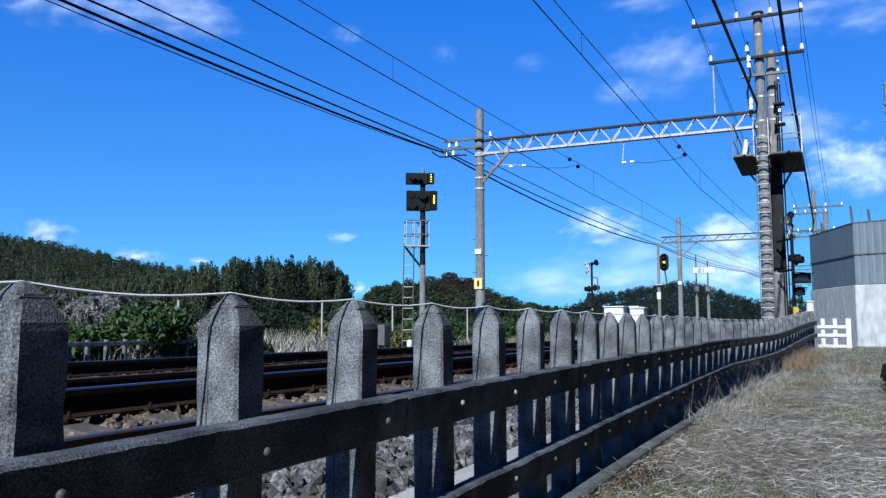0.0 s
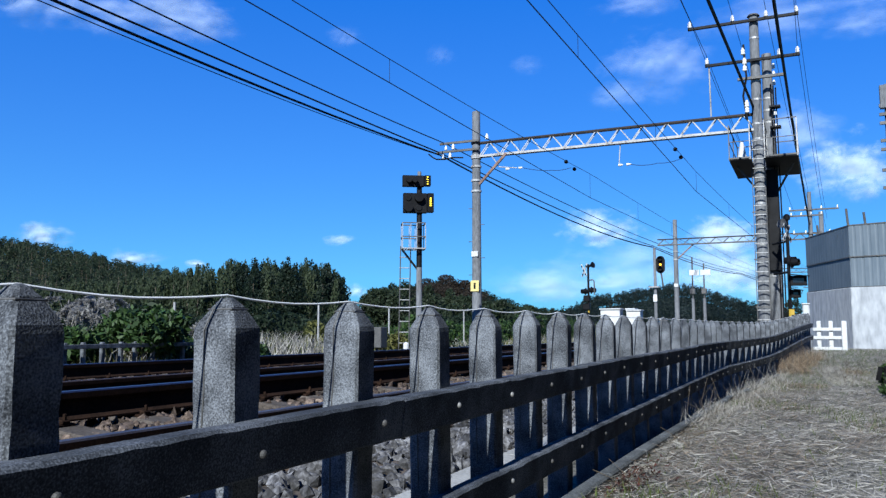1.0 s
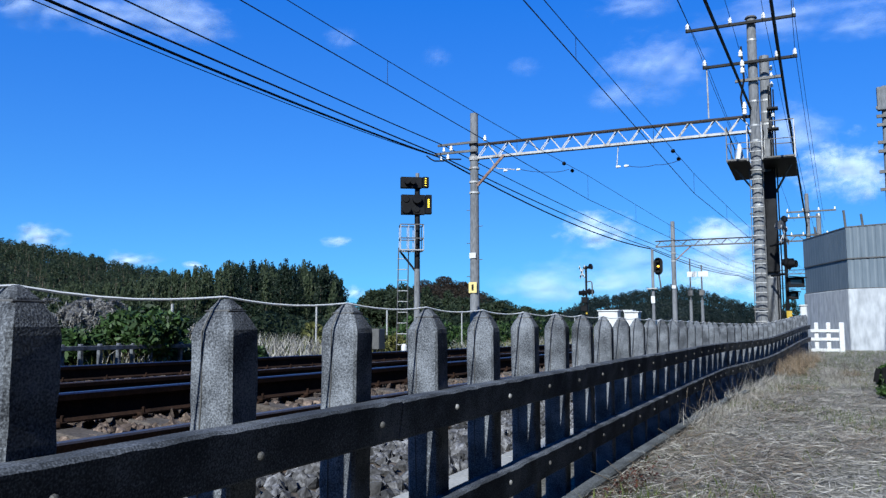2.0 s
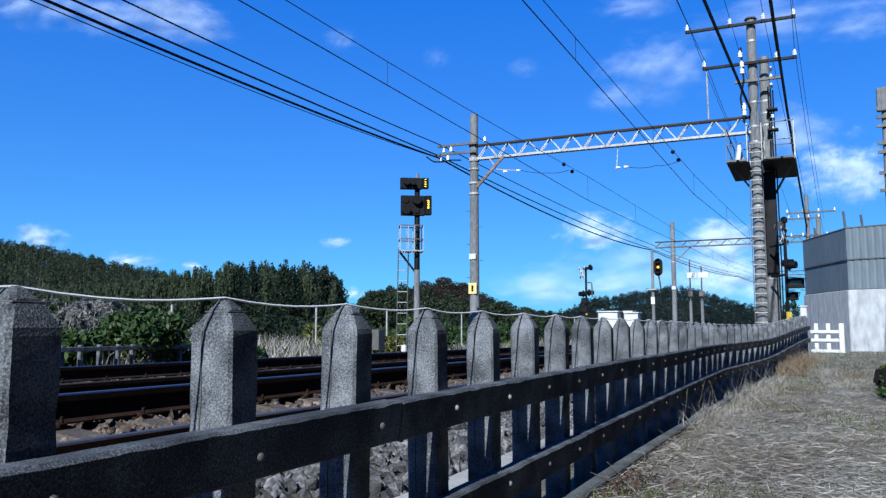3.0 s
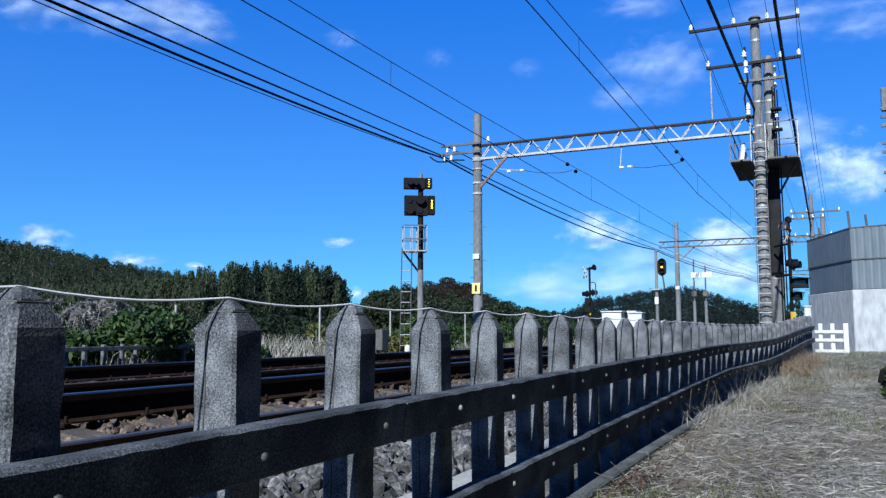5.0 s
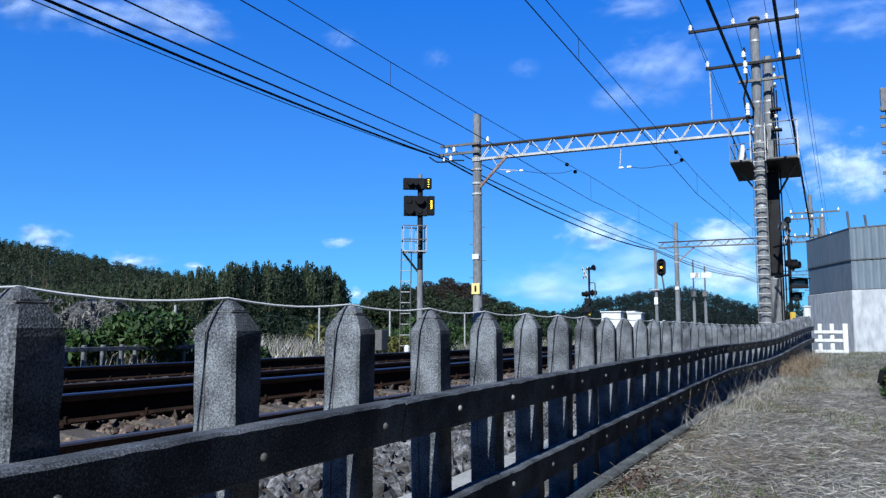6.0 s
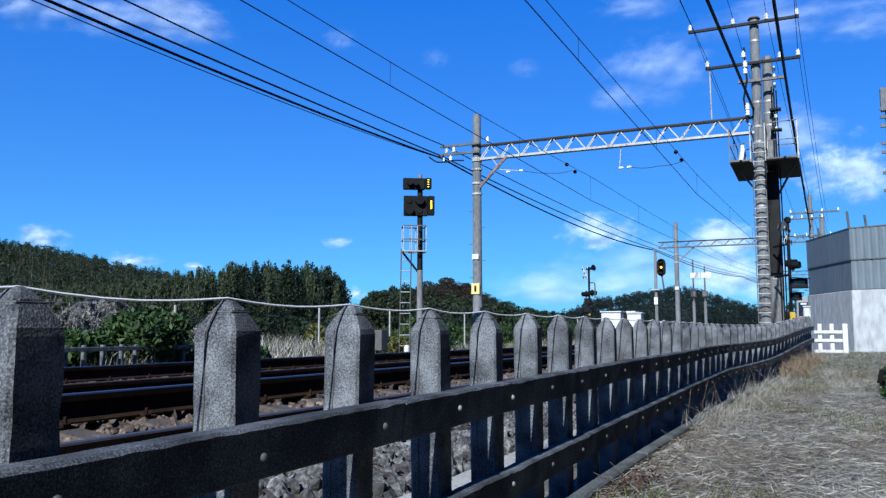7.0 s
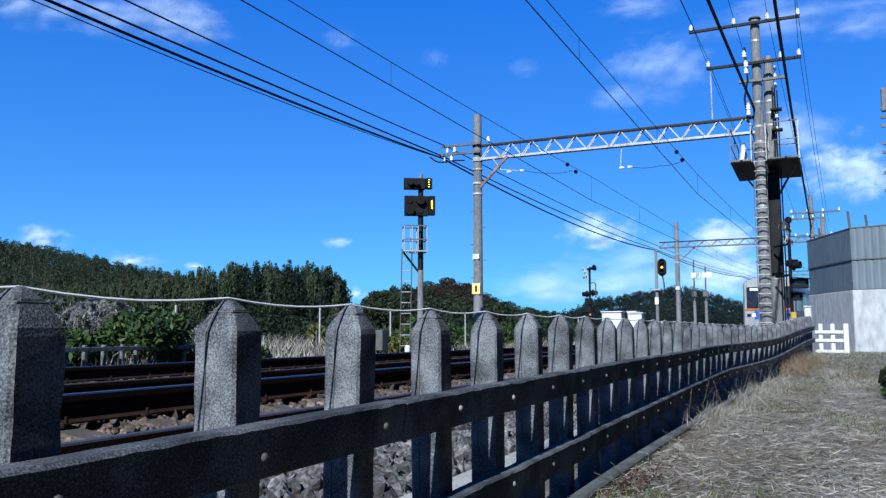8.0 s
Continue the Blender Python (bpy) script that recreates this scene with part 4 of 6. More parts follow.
def make_block_signal():
    """Signal with two panels of lamp hoods, caged platform and ladder."""
    x, y = -10.6, 21.15
    s = thing("railway_signal", (x, y, 0.2), "rail signal with two dark lamp panels on a caged concrete post", "railway signal", rz=32)
    bm = bmesh.new()
    rod(bm, (0, 0, 0), (0, 0, 2.55), 0.10, 0.085, 14)
    part("concrete_post", bm, CONCRETE_POLE, s)
    bm = bmesh.new()
    rod(bm, (0, 0, 2.55), (0, 0, 5.2), 0.085, 0.08, 14)
    part("steel_post", bm, DARK_STEEL, s)
    bm = bmesh.new()
    rod(bm, (0, 0, 5.2), (0, 0, 5.46), 0.06, 0.06, 10)
    part("post_top", bm, CONCRETE_POLE, s)
    for z0, z1, x0, x1, depth in ((4.98, 5.32, -0.52, 0.13, 0.3), (4.18, 4.78, -0.50, 0.22, 0.3)):
        bm = bmesh.new()
        box(bm, (x0, -0.16, z0), (x1, 0.02, z1), 0.015)
        part("signal_panel", bm, DARK_STEEL, s, "dark lamp panel")
        cx, cz, r = (x0 + x1) / 2 - 0.05, (z0 + z1) / 2, (z1 - z0) * 0.23
        spots = ((-1, -1), (1, 1), (-1, 1), (1, -1)) if z1 - z0 > 0.4 else ((-1, 0), (1, 0))
        for i, (a, b) in enumerate(spots):
            bm = bmesh.new()
            m = pose(cx + a * r * 1.15, -0.16, cz + b * r * 1.1, 90, 0, 0)
            lathe(bm, ((r, 0), (r * 1.02, 0.03), (r * 0.96, 0.16)) if i < 2 else ((r * 0.7, 0), (r * 0.7, 0.02), (r * 0.6, 0.03)), sides=14, m=m)
            part("lamp_hood", bm, BLACK if i < 2 else DARK_STEEL, s)
        bm = bmesh.new()
        box(bm, (x1 + 0.004, -0.20, z0 + 0.02), (x1 + 0.2, 0.0, z1 - 0.0), 0.015)
        part("side_box", bm, BLACK, s)
        k = 5 if z1 - z0 > 0.4 else 4
        for i in range(k):
            if z1 - z0 > 0.4:
                lo, hi = z0 + 0.20 + i * 0.055, z0 + 0.24 + i * 0.055
            else:
                lo, hi = z0 + 0.06 + i * 0.07, z0 + 0.085 + i * 0.07
            bm = bmesh.new()
            box(bm, (x1 + 0.075, -0.214, lo), (x1 + 0.125, -0.2, hi), 0.004)
            part("indicator_lamp", bm, LAMP_YELLOW, s, "lit yellow indicator lamp")
    # cage platform
    for z in (3.10, 3.45, 3.86):
        for a, b in (((-0.52, -0.3), (0.16, -0.3)), ((-0.52, 0.3), (0.16, 0.3)), ((-0.52, -0.3), (-0.52, 0.3)), ((0.16, -0.3), (0.16, 0.3))):
            bm = bmesh.new()
            bar(bm, (*a, z), (*b, z), 0.03, 0.03)
            part("cage_rail", bm, GALV if z < 3.2 else MID_STEEL, s)
    for x0 in (-0.52, -0.28, -0.1, 0.16):
        for y0 in (-0.3, 0.3):
            bm = bmesh.new()
            bar(bm, (x0, y0, 3.1), (x0, y0, 3.86), 0.022, 0.022)
            part("cage_post", bm, GALV, s)
    bm = bmesh.new()
    for i in range(9):
        box(bm, (-0.5 + i * 0.075, -0.28, 3.085), (-0.47 + i * 0.075, 0.28, 3.11))
    part("cage_floor", bm, GALV, s)
    bm = bmesh.new()
    bar(bm, (-0.5, 0, 3.06), (-0.06, 0, 2.5), 0.05, 0.06)
    part("cage_brace", bm, DARK_STEEL, s)
    for x0 in (-0.6, -0.3):
        bm = bmesh.new()
        rod(bm, (x0, 0.1, 0), (x0 + 0.05, 0.1, 3.2), 0.017, 0.017, 6)
        part("ladder_stile", bm, MID_STEEL, s)
    for i in range(9):
        bm = bmesh.new()
        rod(bm, (-0.59, 0.1, 0.3 + i * 0.32), (-0.29, 0.1, 0.3 + i * 0.32), 0.014, 0.014, 6)
        part("ladder_rung", bm, PALE_STEEL, s)


make_block_signal()


def make_far_signal():
    x, y = -9.74, 56.0
    s = thing("railway_signal", (x, y, 0.1), "colour-light signal with an oval black backboard and one lit amber lamp", "railway signal")
    bm = bmesh.new()
    rod(bm, (0, 0, 0), (0, 0, 6.4), 0.12, 0.09, 12)
    part("post", bm, CONCRETE_POLE, s)
    bm = bmesh.new()
    pts = [(0.30 * math.cos(a), 0.5 * (1 if math.sin(a) >= 0 else -1) * 0.55 + 0.33 * math.sin(a)) for a in np.linspace(0, 2 * math.pi, 28, endpoint=False)]
    f = [bm.verts.new((px + 0.42, -0.2, pz + 5.2)) for px, pz in pts]
    k = [bm.verts.new((px + 0.42, -0.12, pz + 5.2)) for px, pz in pts]
    bm.faces.new(f)
    bm.faces.new(k[::-1])
    for i in range(28):
        bm.faces.new((f[i], k[i], k[(i + 1) % 28], f[(i + 1) % 28]))
    part("backboard", bm, BLACK, s)
    for i, z in enumerate((5.55, 5.2, 4.85)):
        bm = bmesh.new()
        lathe(bm, ((0.13, 0), (0.13, 0.03)) if i != 1 else ((0.075, 0), (0.075, 0.03)), sides=16, m=pose(0.42, -0.2, z, 90, 0, 0))
        part("lens", bm, LAMP_AMBER if i == 1 else BLACK, s, "lit amber lens" if i == 1 else "dark lens")
        bm = bmesh.new()
        lathe(bm, ((0.16, 0), (0.155, 0.25), (0.15, 0.25), (0.155, 0.01)), sides=16, m=pose(0.42, -0.2, z + 0.06, 90, 0, 0)) if i != 1 else rod(bm, (0.42 - 0.15, -0.2, z + 0.15), (0.42 + 0.15, -0.2, z + 0.15), 0.03, 0.03, 6)
        part("hood", bm, BLACK, s)
    bm = bmesh.new()
    tube(bm, [(0.42, -0.1, 4.7), (0.5, -0.1, 4.2), (0.55, -0.1, 3.7)], 0.06, 6)
    part("bracket", bm, MID_STEEL, s)
    bm = bmesh.new()
    box(bm, (-0.38, -0.3, 3.62), (0.3, 0.2, 3.7), 0.01)
    part("step_plate", bm, GALV, s)
    mast_sign(s, (0.0, -0.14, 2.9), 0.26, 0.5, WHITE_PAINT, False, "white_plate")


make_far_signal()


def make_sign_frame():
    s = thing("white_sign_board", (0, 0, 0), "long white board carried on two slim poles by the line", "sign board")
    for x, h in ((-9.7, 7.4), (-8.7, 6.8)):
        bm = bmesh.new()
        rod(bm, (x, 75, 0), (x, 75, h), 0.08, 0.06, 10)
        part("pole", bm, MID_STEEL, s)
        bm = bmesh.new()
        box(bm, (x - 0.22, 74.7, 4.0), (x + 0.22, 75.1, 4.5), 0.03)
        part("equipment_box", bm, MID_STEEL, s)
        bm = bmesh.new()
        rod(bm, (x, 75, 0), (x, 75, 3.6), 0.15, 0.13, 10)
        part("pole_base", bm, CONCRETE_POLE, s)
    for x0, x1 in ((-9.95, -9.1), (-9.0, -8.1)):
        bm = bmesh.new()
        box(bm, (x0, 74.85, 5.7), (x1, 74.9, 6.2), 0.01)
        part("board", bm, WHITE_PAINT, s)


make_sign_frame()


def make_cabinet(x0, x1, y, h, label):
    c = thing("equipment_cabinet", ((x0 + x1) / 2, y, 0.15), label, "cabinet", "trackside cabinets")
    w = (x1 - x0) / 2
    bm = bmesh.new()
    box(bm, (-w, -0.4, 0.05), (w, 0.4, h), 0.02)
    part("housing", bm, WHITE_PAINT, c)
    bm = bmesh.new()
    box(bm, (-w - 0.06, -0.48, h), (w + 0.06, 0.48, h + 0.07), 0.015)
    part("roof", bm, WHITE_PAINT, c)
    for s in (-1, 1):
        bm = bmesh.new()
        box(bm, (s * w * 0.5 - w * 0.44, -0.415, 0.12), (s * w * 0.5 + w * 0.44, -0.395, h - 0.1), 0.005)
        d = part("door", bm, WHITE_PAINT, c)
        bm = bmesh.new()
        box(bm, (-s * 0.02 + s * 0.06 - 0.012, -0.44, h * 0.5), (-s * 0.02 + s * 0.06 + 0.012, -0.417, h * 0.5 + 0.14))
        part("handle", bm, MID_STEEL, d)
    bm = bmesh.new()
    box(bm, (-w - 0.05, -0.45, -0.4), (w + 0.05, 0.45, 0.05), 0.01)
    part("plinth", bm, CONCRETE_SLAB, c)


make_cabinet(-10.85, -9.75, 45, 1.82, "large white trackside equipment cabinet with double doors")
make_cabinet(-9.6, -9.15, 46, 1.84, "narrow white trackside cabinet with double doors")
make_cabinet(-9.95, -9.25, 57.5, 1.35, "pale low cabinet beside the far signal post")
make_cabinet(-9.35, -8.62, 45, 1.74, "smaller white trackside equipment cabinet with double doors")


def make_utility_pole(x, y, h, arms, label, r=0.16):
    p = thing("utility_pole", (x, y, 0), label, "utility pole")
    bm = bmesh.new()
    rod(bm, (0, 0, 0), (0, 0, h), r, r * 0.6, 14)
    part("pole", bm, CONCRETE_POLE, p)
    for z, x0, x1 in arms:
        bm = bmesh.new()
        box(bm, (x0, -0.16, z - 0.04), (x1, -0.08, z + 0.04), 0.005)
        part("cross_arm", bm, MID_STEEL, p)
        for k in range(4):
            insulator(p, (x0 + 0.06 + (x1 - x0 - 0.12) * k / 3, -0.12, z + 0.03), size=0.7)
    return p


make_utility_pole(0.15, 45.0, 8.0, ((7.05, -1.0, 1.35), (6.75, -0.95, 0.6), (5.8, -0.85, 0.95)), "concrete utility pole with three cross-arms beyond the wall")
lp = make_utility_pole(2.66, 30.0, 9.15, (), "lattice-topped pole rising behind the wall", 0.2)
for z in (8.4, 8.1, 7.8, 7.2, 6.9, 6.2, 5.6):
    bm = bmesh.new()
    box(bm, (-0.3, -0.2, z - 0.05), (0.2, -0.1, z + 0.05))
    part("fitting", bm, MID_STEEL, lp)
bm = bmesh.new()
box(bm, (-0.26, -0.22, 8.3), (0.1, 0.0, 9.1), 0.02)
part("transformer_box", bm, CONCRETE_POLE, lp)


# ---- far verge: low fence, thin posts, shrubs, reeds ----
def make_low_fence():
    f = thing("low_fence", (0, 0, 0), "low grey post and rail fence along the far verge", "fence")
    bm = bmesh.new()
    box(bm, (-0.035, -0.035, 0.0), (0.035, 0.035, 0.97), 0.012)
    post = mesh_of(bm, "post", CONCRETE_POST)
    ys = [7.6 + 0.36 * i for i in range(16)]
    for y in ys:
        o = part("post", post, None, f)
        o.matrix_basis = pose(-10.45, y, -0.25, random.uniform(-2, 2), random.uniform(-2, 2), 0)
    bm = bmesh.new()
    box(bm, (-10.39, 7.2, 0.62), (-10.35, 13.3, 0.69), 0.006)
    part("rail", bm, CONCRETE_POST, f)
    for y, h in ((12.6, 1.48), (17.85, 1.56), (21.65, 1.6), (27.2, 1.58), (33.5, 1.58), (41, 1.58)):
        t = thing("thin_post", (-12.0 + bend(y), y, -0.2), "thin pale steel post on the far verge", "post", "verge posts")
        bm = bmesh.new()
        rod(bm, (0, 0, 0), (0, 0, h + 0.2), 0.028, 0.028, 8)
        part("shaft", bm, GALV, t)
    t = thing("track_marker", (-9.0, 17.26, 0.0), "small white marker post beside the far track", "marker post")
    bm = bmesh.new()
    lathe(bm, ((0.05, 0), (0.05, 0.42), (0.07, 0.44), (0.07, 0.55), (0.03, 0.6)), sides=10)
    part("shaft", bm, WHITE_PAINT, t)


make_low_fence()


def leaf_ball(n, c, r, size, upright=0.0, hollow=0.55):
    """Leaf places in an uneven clump."""
    d = unit(n)
    rad = hollow + (1 - hollow) * rng.uniform(0, 1, n) ** 0.5
    p = d * rad[:, None] * np.array(r)
    return p + np.array(c), *leaf_axes(n, size, upright)


def make_shrub(x, y, w, h, n, mat, label, size=0.075):
    s = thing("shrub", (x, y, -0.05), label, "shrub", "verge shrubs")
    cs, us, vs = [], [], []
    k = 11
    for i in range(k):
        cx, cy = rng.uniform(-w, w) * 0.8, rng.uniform(-0.6, 0.6) * w
        cz = h * rng.uniform(0.25, 0.85)
        r = w * rng.uniform(0.3, 0.5)
        c, u, v = leaf_ball(n // k, (cx, cy, cz), (r, r, min(r, h * 0.3)), size)
        cs.append(c), us.append(u), vs.append(v)
    c = np.concatenate(cs)
    keep = c[:, 2] > 0
    part("leaves", quads_mesh("leaves", c[keep], np.concatenate(us)[keep], np.concatenate(vs)[keep], mat), None, s)
    bm = bmesh.new()
    for i in range(9):
        a = rng.uniform(-w, w) * 0.5
        rod(bm, (a, 0, -0.1), (a + rng.uniform(-0.3, 0.3), rng.uniform(-0.3, 0.3), h * rng.uniform(0.6, 0.9)), 0.012, 0.005, 5)
    part("stems", bm, BARK, s)


for x, y, w, h, kind in ((-11.2, 8.6, 0.55, 0.75, 0), (-11.4, 9.7, 0.65, 0.95, 0), (-10.9, 10.5, 0.75, 1.3, 0), (-11.3, 11.3, 0.6, 1.1, 0), (-11.6, 12.4, 0.6, 0.8, 0), (-12.6, 10.8, 0.8, 1.1, 0),
                         (-12.8, 12.3, 0.9, 1.25, 0), (-11.6, 14.0, 0.7, 0.7, 0), (-12.4, 19.2, 0.9, 1.1, 1), (-11.8, 21.0, 0.7, 0.9, 1), (-12.6, 23.0, 1.0, 1.4, 0), (-12.2, 25.4, 0.9, 1.2, 0),
                         (-13.4, 28.0, 1.2, 1.5, 0), (-13.0, 31.5, 1.2, 1.3, 0), (-13.2, 36.0, 1.5, 1.5, 0), (-10.6, 7.2, 0.6, 0.9, 0), (-12.6, 41, 1.5, 1.5, 0), (-12.5, 48, 1.5, 1.6, 0)):
    make_shrub(x, y, w, h, 2600, LEAF_WEED if kind else LEAF_SHRUB, "yellowing weedy shrub on the far verge" if kind else "dense green leafy shrub on the far verge")


def make_reeds():
    """Dry grass of the verge, one mass of blades."""
    n = 26000
    y = rng.uniform(5, 60, n)
    x = -10.0 - np.abs(rng.normal(0, 2.2, n)) + np.array([bend(b) for b in y])
    patch = np.array([noise.noise((a * 0.35, b * 0.35, 5)) for a, b in zip(x, y)])
    tall = np.clip(0.35 + 0.9 * patch, 0.10, 1.1) * np.clip((-x - 9.4 + np.array([bend(b) for b in y])) / 1.6, 0.2, 1)
    tall *= np.where((y > 13.2) & (y < 18.5), 1.15, 1.0)
    c = np.stack([x, y, np.array([ground_z(a, b) for a, b in zip(x, y)]) + tall * 0.5], 1)
    v = np.stack([rng.normal(0, 0.42, n), rng.normal(0, 0.42, n), np.ones(n)], 1) * (tall * 0.55)[:, None]
    a = rng.uniform(0, 6.28, n)
    u = np.stack([np.cos(a), np.sin(a), np.zeros(n)], 1) * 0.016
    dry = rng.uniform(0, 1, n) < np.where((y > 13) & (y < 18.5), 0.85, 0.4)
    for k, mat, name, label in ((dry, STRAW, "dry_reeds", "pale dry grass and reeds on the far verge"), (~dry, LEAF_WEED, "verge_weeds", "green and yellow weeds on the far verge")):
        tagged(new(name, quads_mesh(name, c[k], u[k], v[k], mat)), label, "grass", kind="stuff")


make_reeds()


def make_pampas(x, y, h):
    p = thing("pampas_grass", (x, y, -0.1), "pampas grass clump with drooping silvery plumes", "grass", "pampas clumps")
    cs, us, vs = [], [], []
    bm = bmesh.new()
    for i in range(9):
        a = rng.uniform(0, 6.28)
        lean = rng.uniform(0.1, 0.45)
        top = Vector((math.cos(a) * lean, math.sin(a) * lean, h * rng.uniform(0.8, 1.05)))
        rod(bm, (0.03 * math.cos(a), 0.03 * math.sin(a), 0), top, 0.006, 0.004, 5)
        n = 200
        t = rng.uniform(0, 1, n)
        c = np.array(top)[None] + np.stack([math.cos(a) * 0.36 * t, math.sin(a) * 0.36 * t, 0.22 * t - 0.40 * t * t], 1) + rng.normal(0, 0.028, (n, 3))
        u, v = leaf_axes(n, 0.045)
        cs.append(c), us.append(u * 0.6), vs.append(v)
    part("stalks", bm, STRAW, p)
    part("plumes", quads_mesh("plumes", np.concatenate(cs), np.concatenate(us), np.concatenate(vs), PLUME), None, p)


for x, y, h in ((-12.2, 9.9, 1.35), (-12.4, 10.5, 1.5), (-12.8, 11.0, 1.6), (-13.2, 11.9, 1.55), (-13.4, 15.6, 1.25)):
    make_pampas(x, y, h)


# grey box on the verge
gb = thing("relay_box", (-11.0, 19.35, -0.15), "small grey steel relay box on the far verge", "relay box")
bm = bmesh.new()
box(bm, (-0.22, -0.18, 0.55), (0.22, 0.18, 1.12), 0.015)
part("housing", bm, MID_STEEL, gb)
bm = bmesh.new()
rod(bm, (0, 0, -0.1), (0, 0, 0.55), 0.04, 0.04, 8)
part("post", bm, MID_STEEL, gb)


# ---- woods and hills ----
def polar(az, d):
    return d * math.sin(radians(az)), d * math.cos(radians(az))


def make_wood(name, label, mat, spots, leaves, size, upright=0.0, trunks=True, spire=False):
    """A far wood: many crowns of loose leaf clumps on trunks, in one mass. spots: (x, y, base, height, radius)."""
    cs, us, vs = [], [], []
    bm_v, bm_f = [], []
    for x, y, z, h, r in spots:
        k = 5
        for i in range(k):
            up = (i + 0.5) / k
            rr = r * (0.75 + 0.35 * math.sin(math.pi * min(up * 1.1, 1))) * (1.0 - 0.55 * max(up - 0.55, 0) / 0.45)
            if spire:
                rr = r * (1.15 - 0.95 * up)
            c = (x + rng.normal(0, 0.22) * r, y + rng.normal(0, 0.22) * r, z + h * (0.22 + 0.70 * up))
            p, u, v = leaf_ball(leaves // k, c, (rr * rng.uniform(0.7, 1.1), rr * rng.uniform(0.7, 1.1), h * 0.14 * rng.uniform(0.8, 1.3)), size, upright, 0.35)
            cs.append(p), us.append(u), vs.append(v)
        if trunks:
            b = len(bm_v)
            q = max(0.08, r * 0.07)
            for zz, s in ((z - 0.5, 1.0), (z + h * 0.8, 0.3)):
                bm_v += [(x + q * s, y, zz), (x - q * 0.5 * s, y + q * 0.87 * s, zz), (x - q * 0.5 * s, y - q * 0.87 * s, zz)]
            bm_f += [(b, b + 1, b + 4, b + 3), (b + 1, b + 2, b + 5, b + 4), (b + 2, b, b + 3, b + 5)]
    ob = new(name, quads_mesh(name, np.concatenate(cs), np.concatenate(us), np.concatenate(vs), mat))
    tagged(ob, label, "woods", kind="stuff")
    if trunks:
        t = part("trunks", raw_mesh("trunks", bm_v, bm_f, BARK), None, ob)


def ridge(points, az):
    """Height in degrees of a skyline given as (azimuth, degrees) pairs."""
    return float(np.interp(az, [p[0] for p in points], [p[1] for p in points]))


def make_hill(name, label, mat, skyline, dist, depth, foot):
    """Rounded land form under a skyline."""
    a0, a1 = skyline[0][0], skyline[-1][0]
    verts, faces = [], []
    na, nd = 60, 10
    for i in range(na + 1):
        az = a0 + (a1 - a0) * i / na
        for j in range(nd + 1):
            d = dist + depth * j / nd
            top = math.tan(radians(ridge(skyline, az))) * (dist + depth * 0.6)
            x, y = polar(az, d)
            z = max(0.0, top - foot) * math.sin(min(1.0, j / nd / 0.6) * math.pi / 2) * (1 if j / nd <= 0.6 else math.cos((j / nd - 0.6) / 0.4 * math.pi / 2))
            verts.append((x, y, z - 0.5))
    for i in range(na):
        for j in range(nd):
            a = i * (nd + 1) + j
            faces.append((a, a + nd + 1, a + nd + 2, a + 1))
    me = raw_mesh(name, verts, faces, mat)
    ob = new(name, me)
    tagged(ob, label, "hill", kind="structure")


def hill_spots(skyline, dist, depth, foot, n, h, r, front=0.0):
    out = []
    a0, a1 = skyline[0][0], skyline[-1][0]
    for i in range(n):
        az = rng.uniform(a0, a1)
        t = rng.uniform(front, 0.66)
        d = dist + depth * t
        top = max(0.0, math.tan(radians(ridge(skyline, az))) * (dist + depth * 0.6) - foot)
        z = top * math.sin(min(1.0, t / 0.6) * math.pi / 2) - 0.8
        x, y = polar(az, d)
        hh = h * rng.uniform(0.7, 1.1)
        out.append((x, y, z, hh, r * rng.uniform(0.7, 1.2)))
    return out


LEFT_SKY = [(-66, 6.4), (-60, 7.2), (-54.3, 6.75), (-51, 6.35), (-48.5, 5.85), (-46, 5.35), (-43, 4.9), (-40, 3.6), (-36, 2.3), (-33, 1.2)]
make_hill("hill_left", "wooded hill rising beyond the fields", WOODED, LEFT_SKY, 170, 160, 9)
make_wood("hill_wood", "dull green mixed wood covering the hill", LEAF_HILL, hill_spots(LEFT_SKY, 170, 160, 9, 1500, 5.6, 1.9), 210, 0.23)
MID_SKY = [(-31.0, 0.8), (-30.2, 2.9), (-28.5, 3.8), (-27, 4.2), (-25, 4.5), (-23.5, 4.1), (-22, 3.55), (-20, 2.95), (-18, 2.25), (-16.5, 1.4)]
make_hill("hill_mound", "small wooded mound beyond the fields", WOODED_DARK, MID_SKY, 150, 70, 7)
make_wood("mound_wood", "dark green wood on the mound", LEAF_DARK, hill_spots(MID_SKY, 150, 70, 7, 520, 5.4, 1.9), 260, 0.22)
FAR_SKY = [(-19, 0.5), (-17.4, 1.1), (-16.2, 1.6), (-14.2, 2.5), (-12.25, 2.8), (-10.7, 3.05), (-8.8, 3.35), (-7.3, 3.2), (-6.2, 2.8), (-4.8, 2.35), (-3, 1.9), (-1.5, 1.2), (0, 0.9), (5, 1.0), (12, 1.0)]
make_hill("hill_far", "distant dark wooded hill across the line", WOODED_DARK, FAR_SKY, 380, 200, 9)
make_wood("far_wood", "dark distant wood covering the far hill", LEAF_FAR, hill_spots(FAR_SKY, 380, 200, 9, 1100, 8.6, 3.4), 150, 0.42, trunks=False)


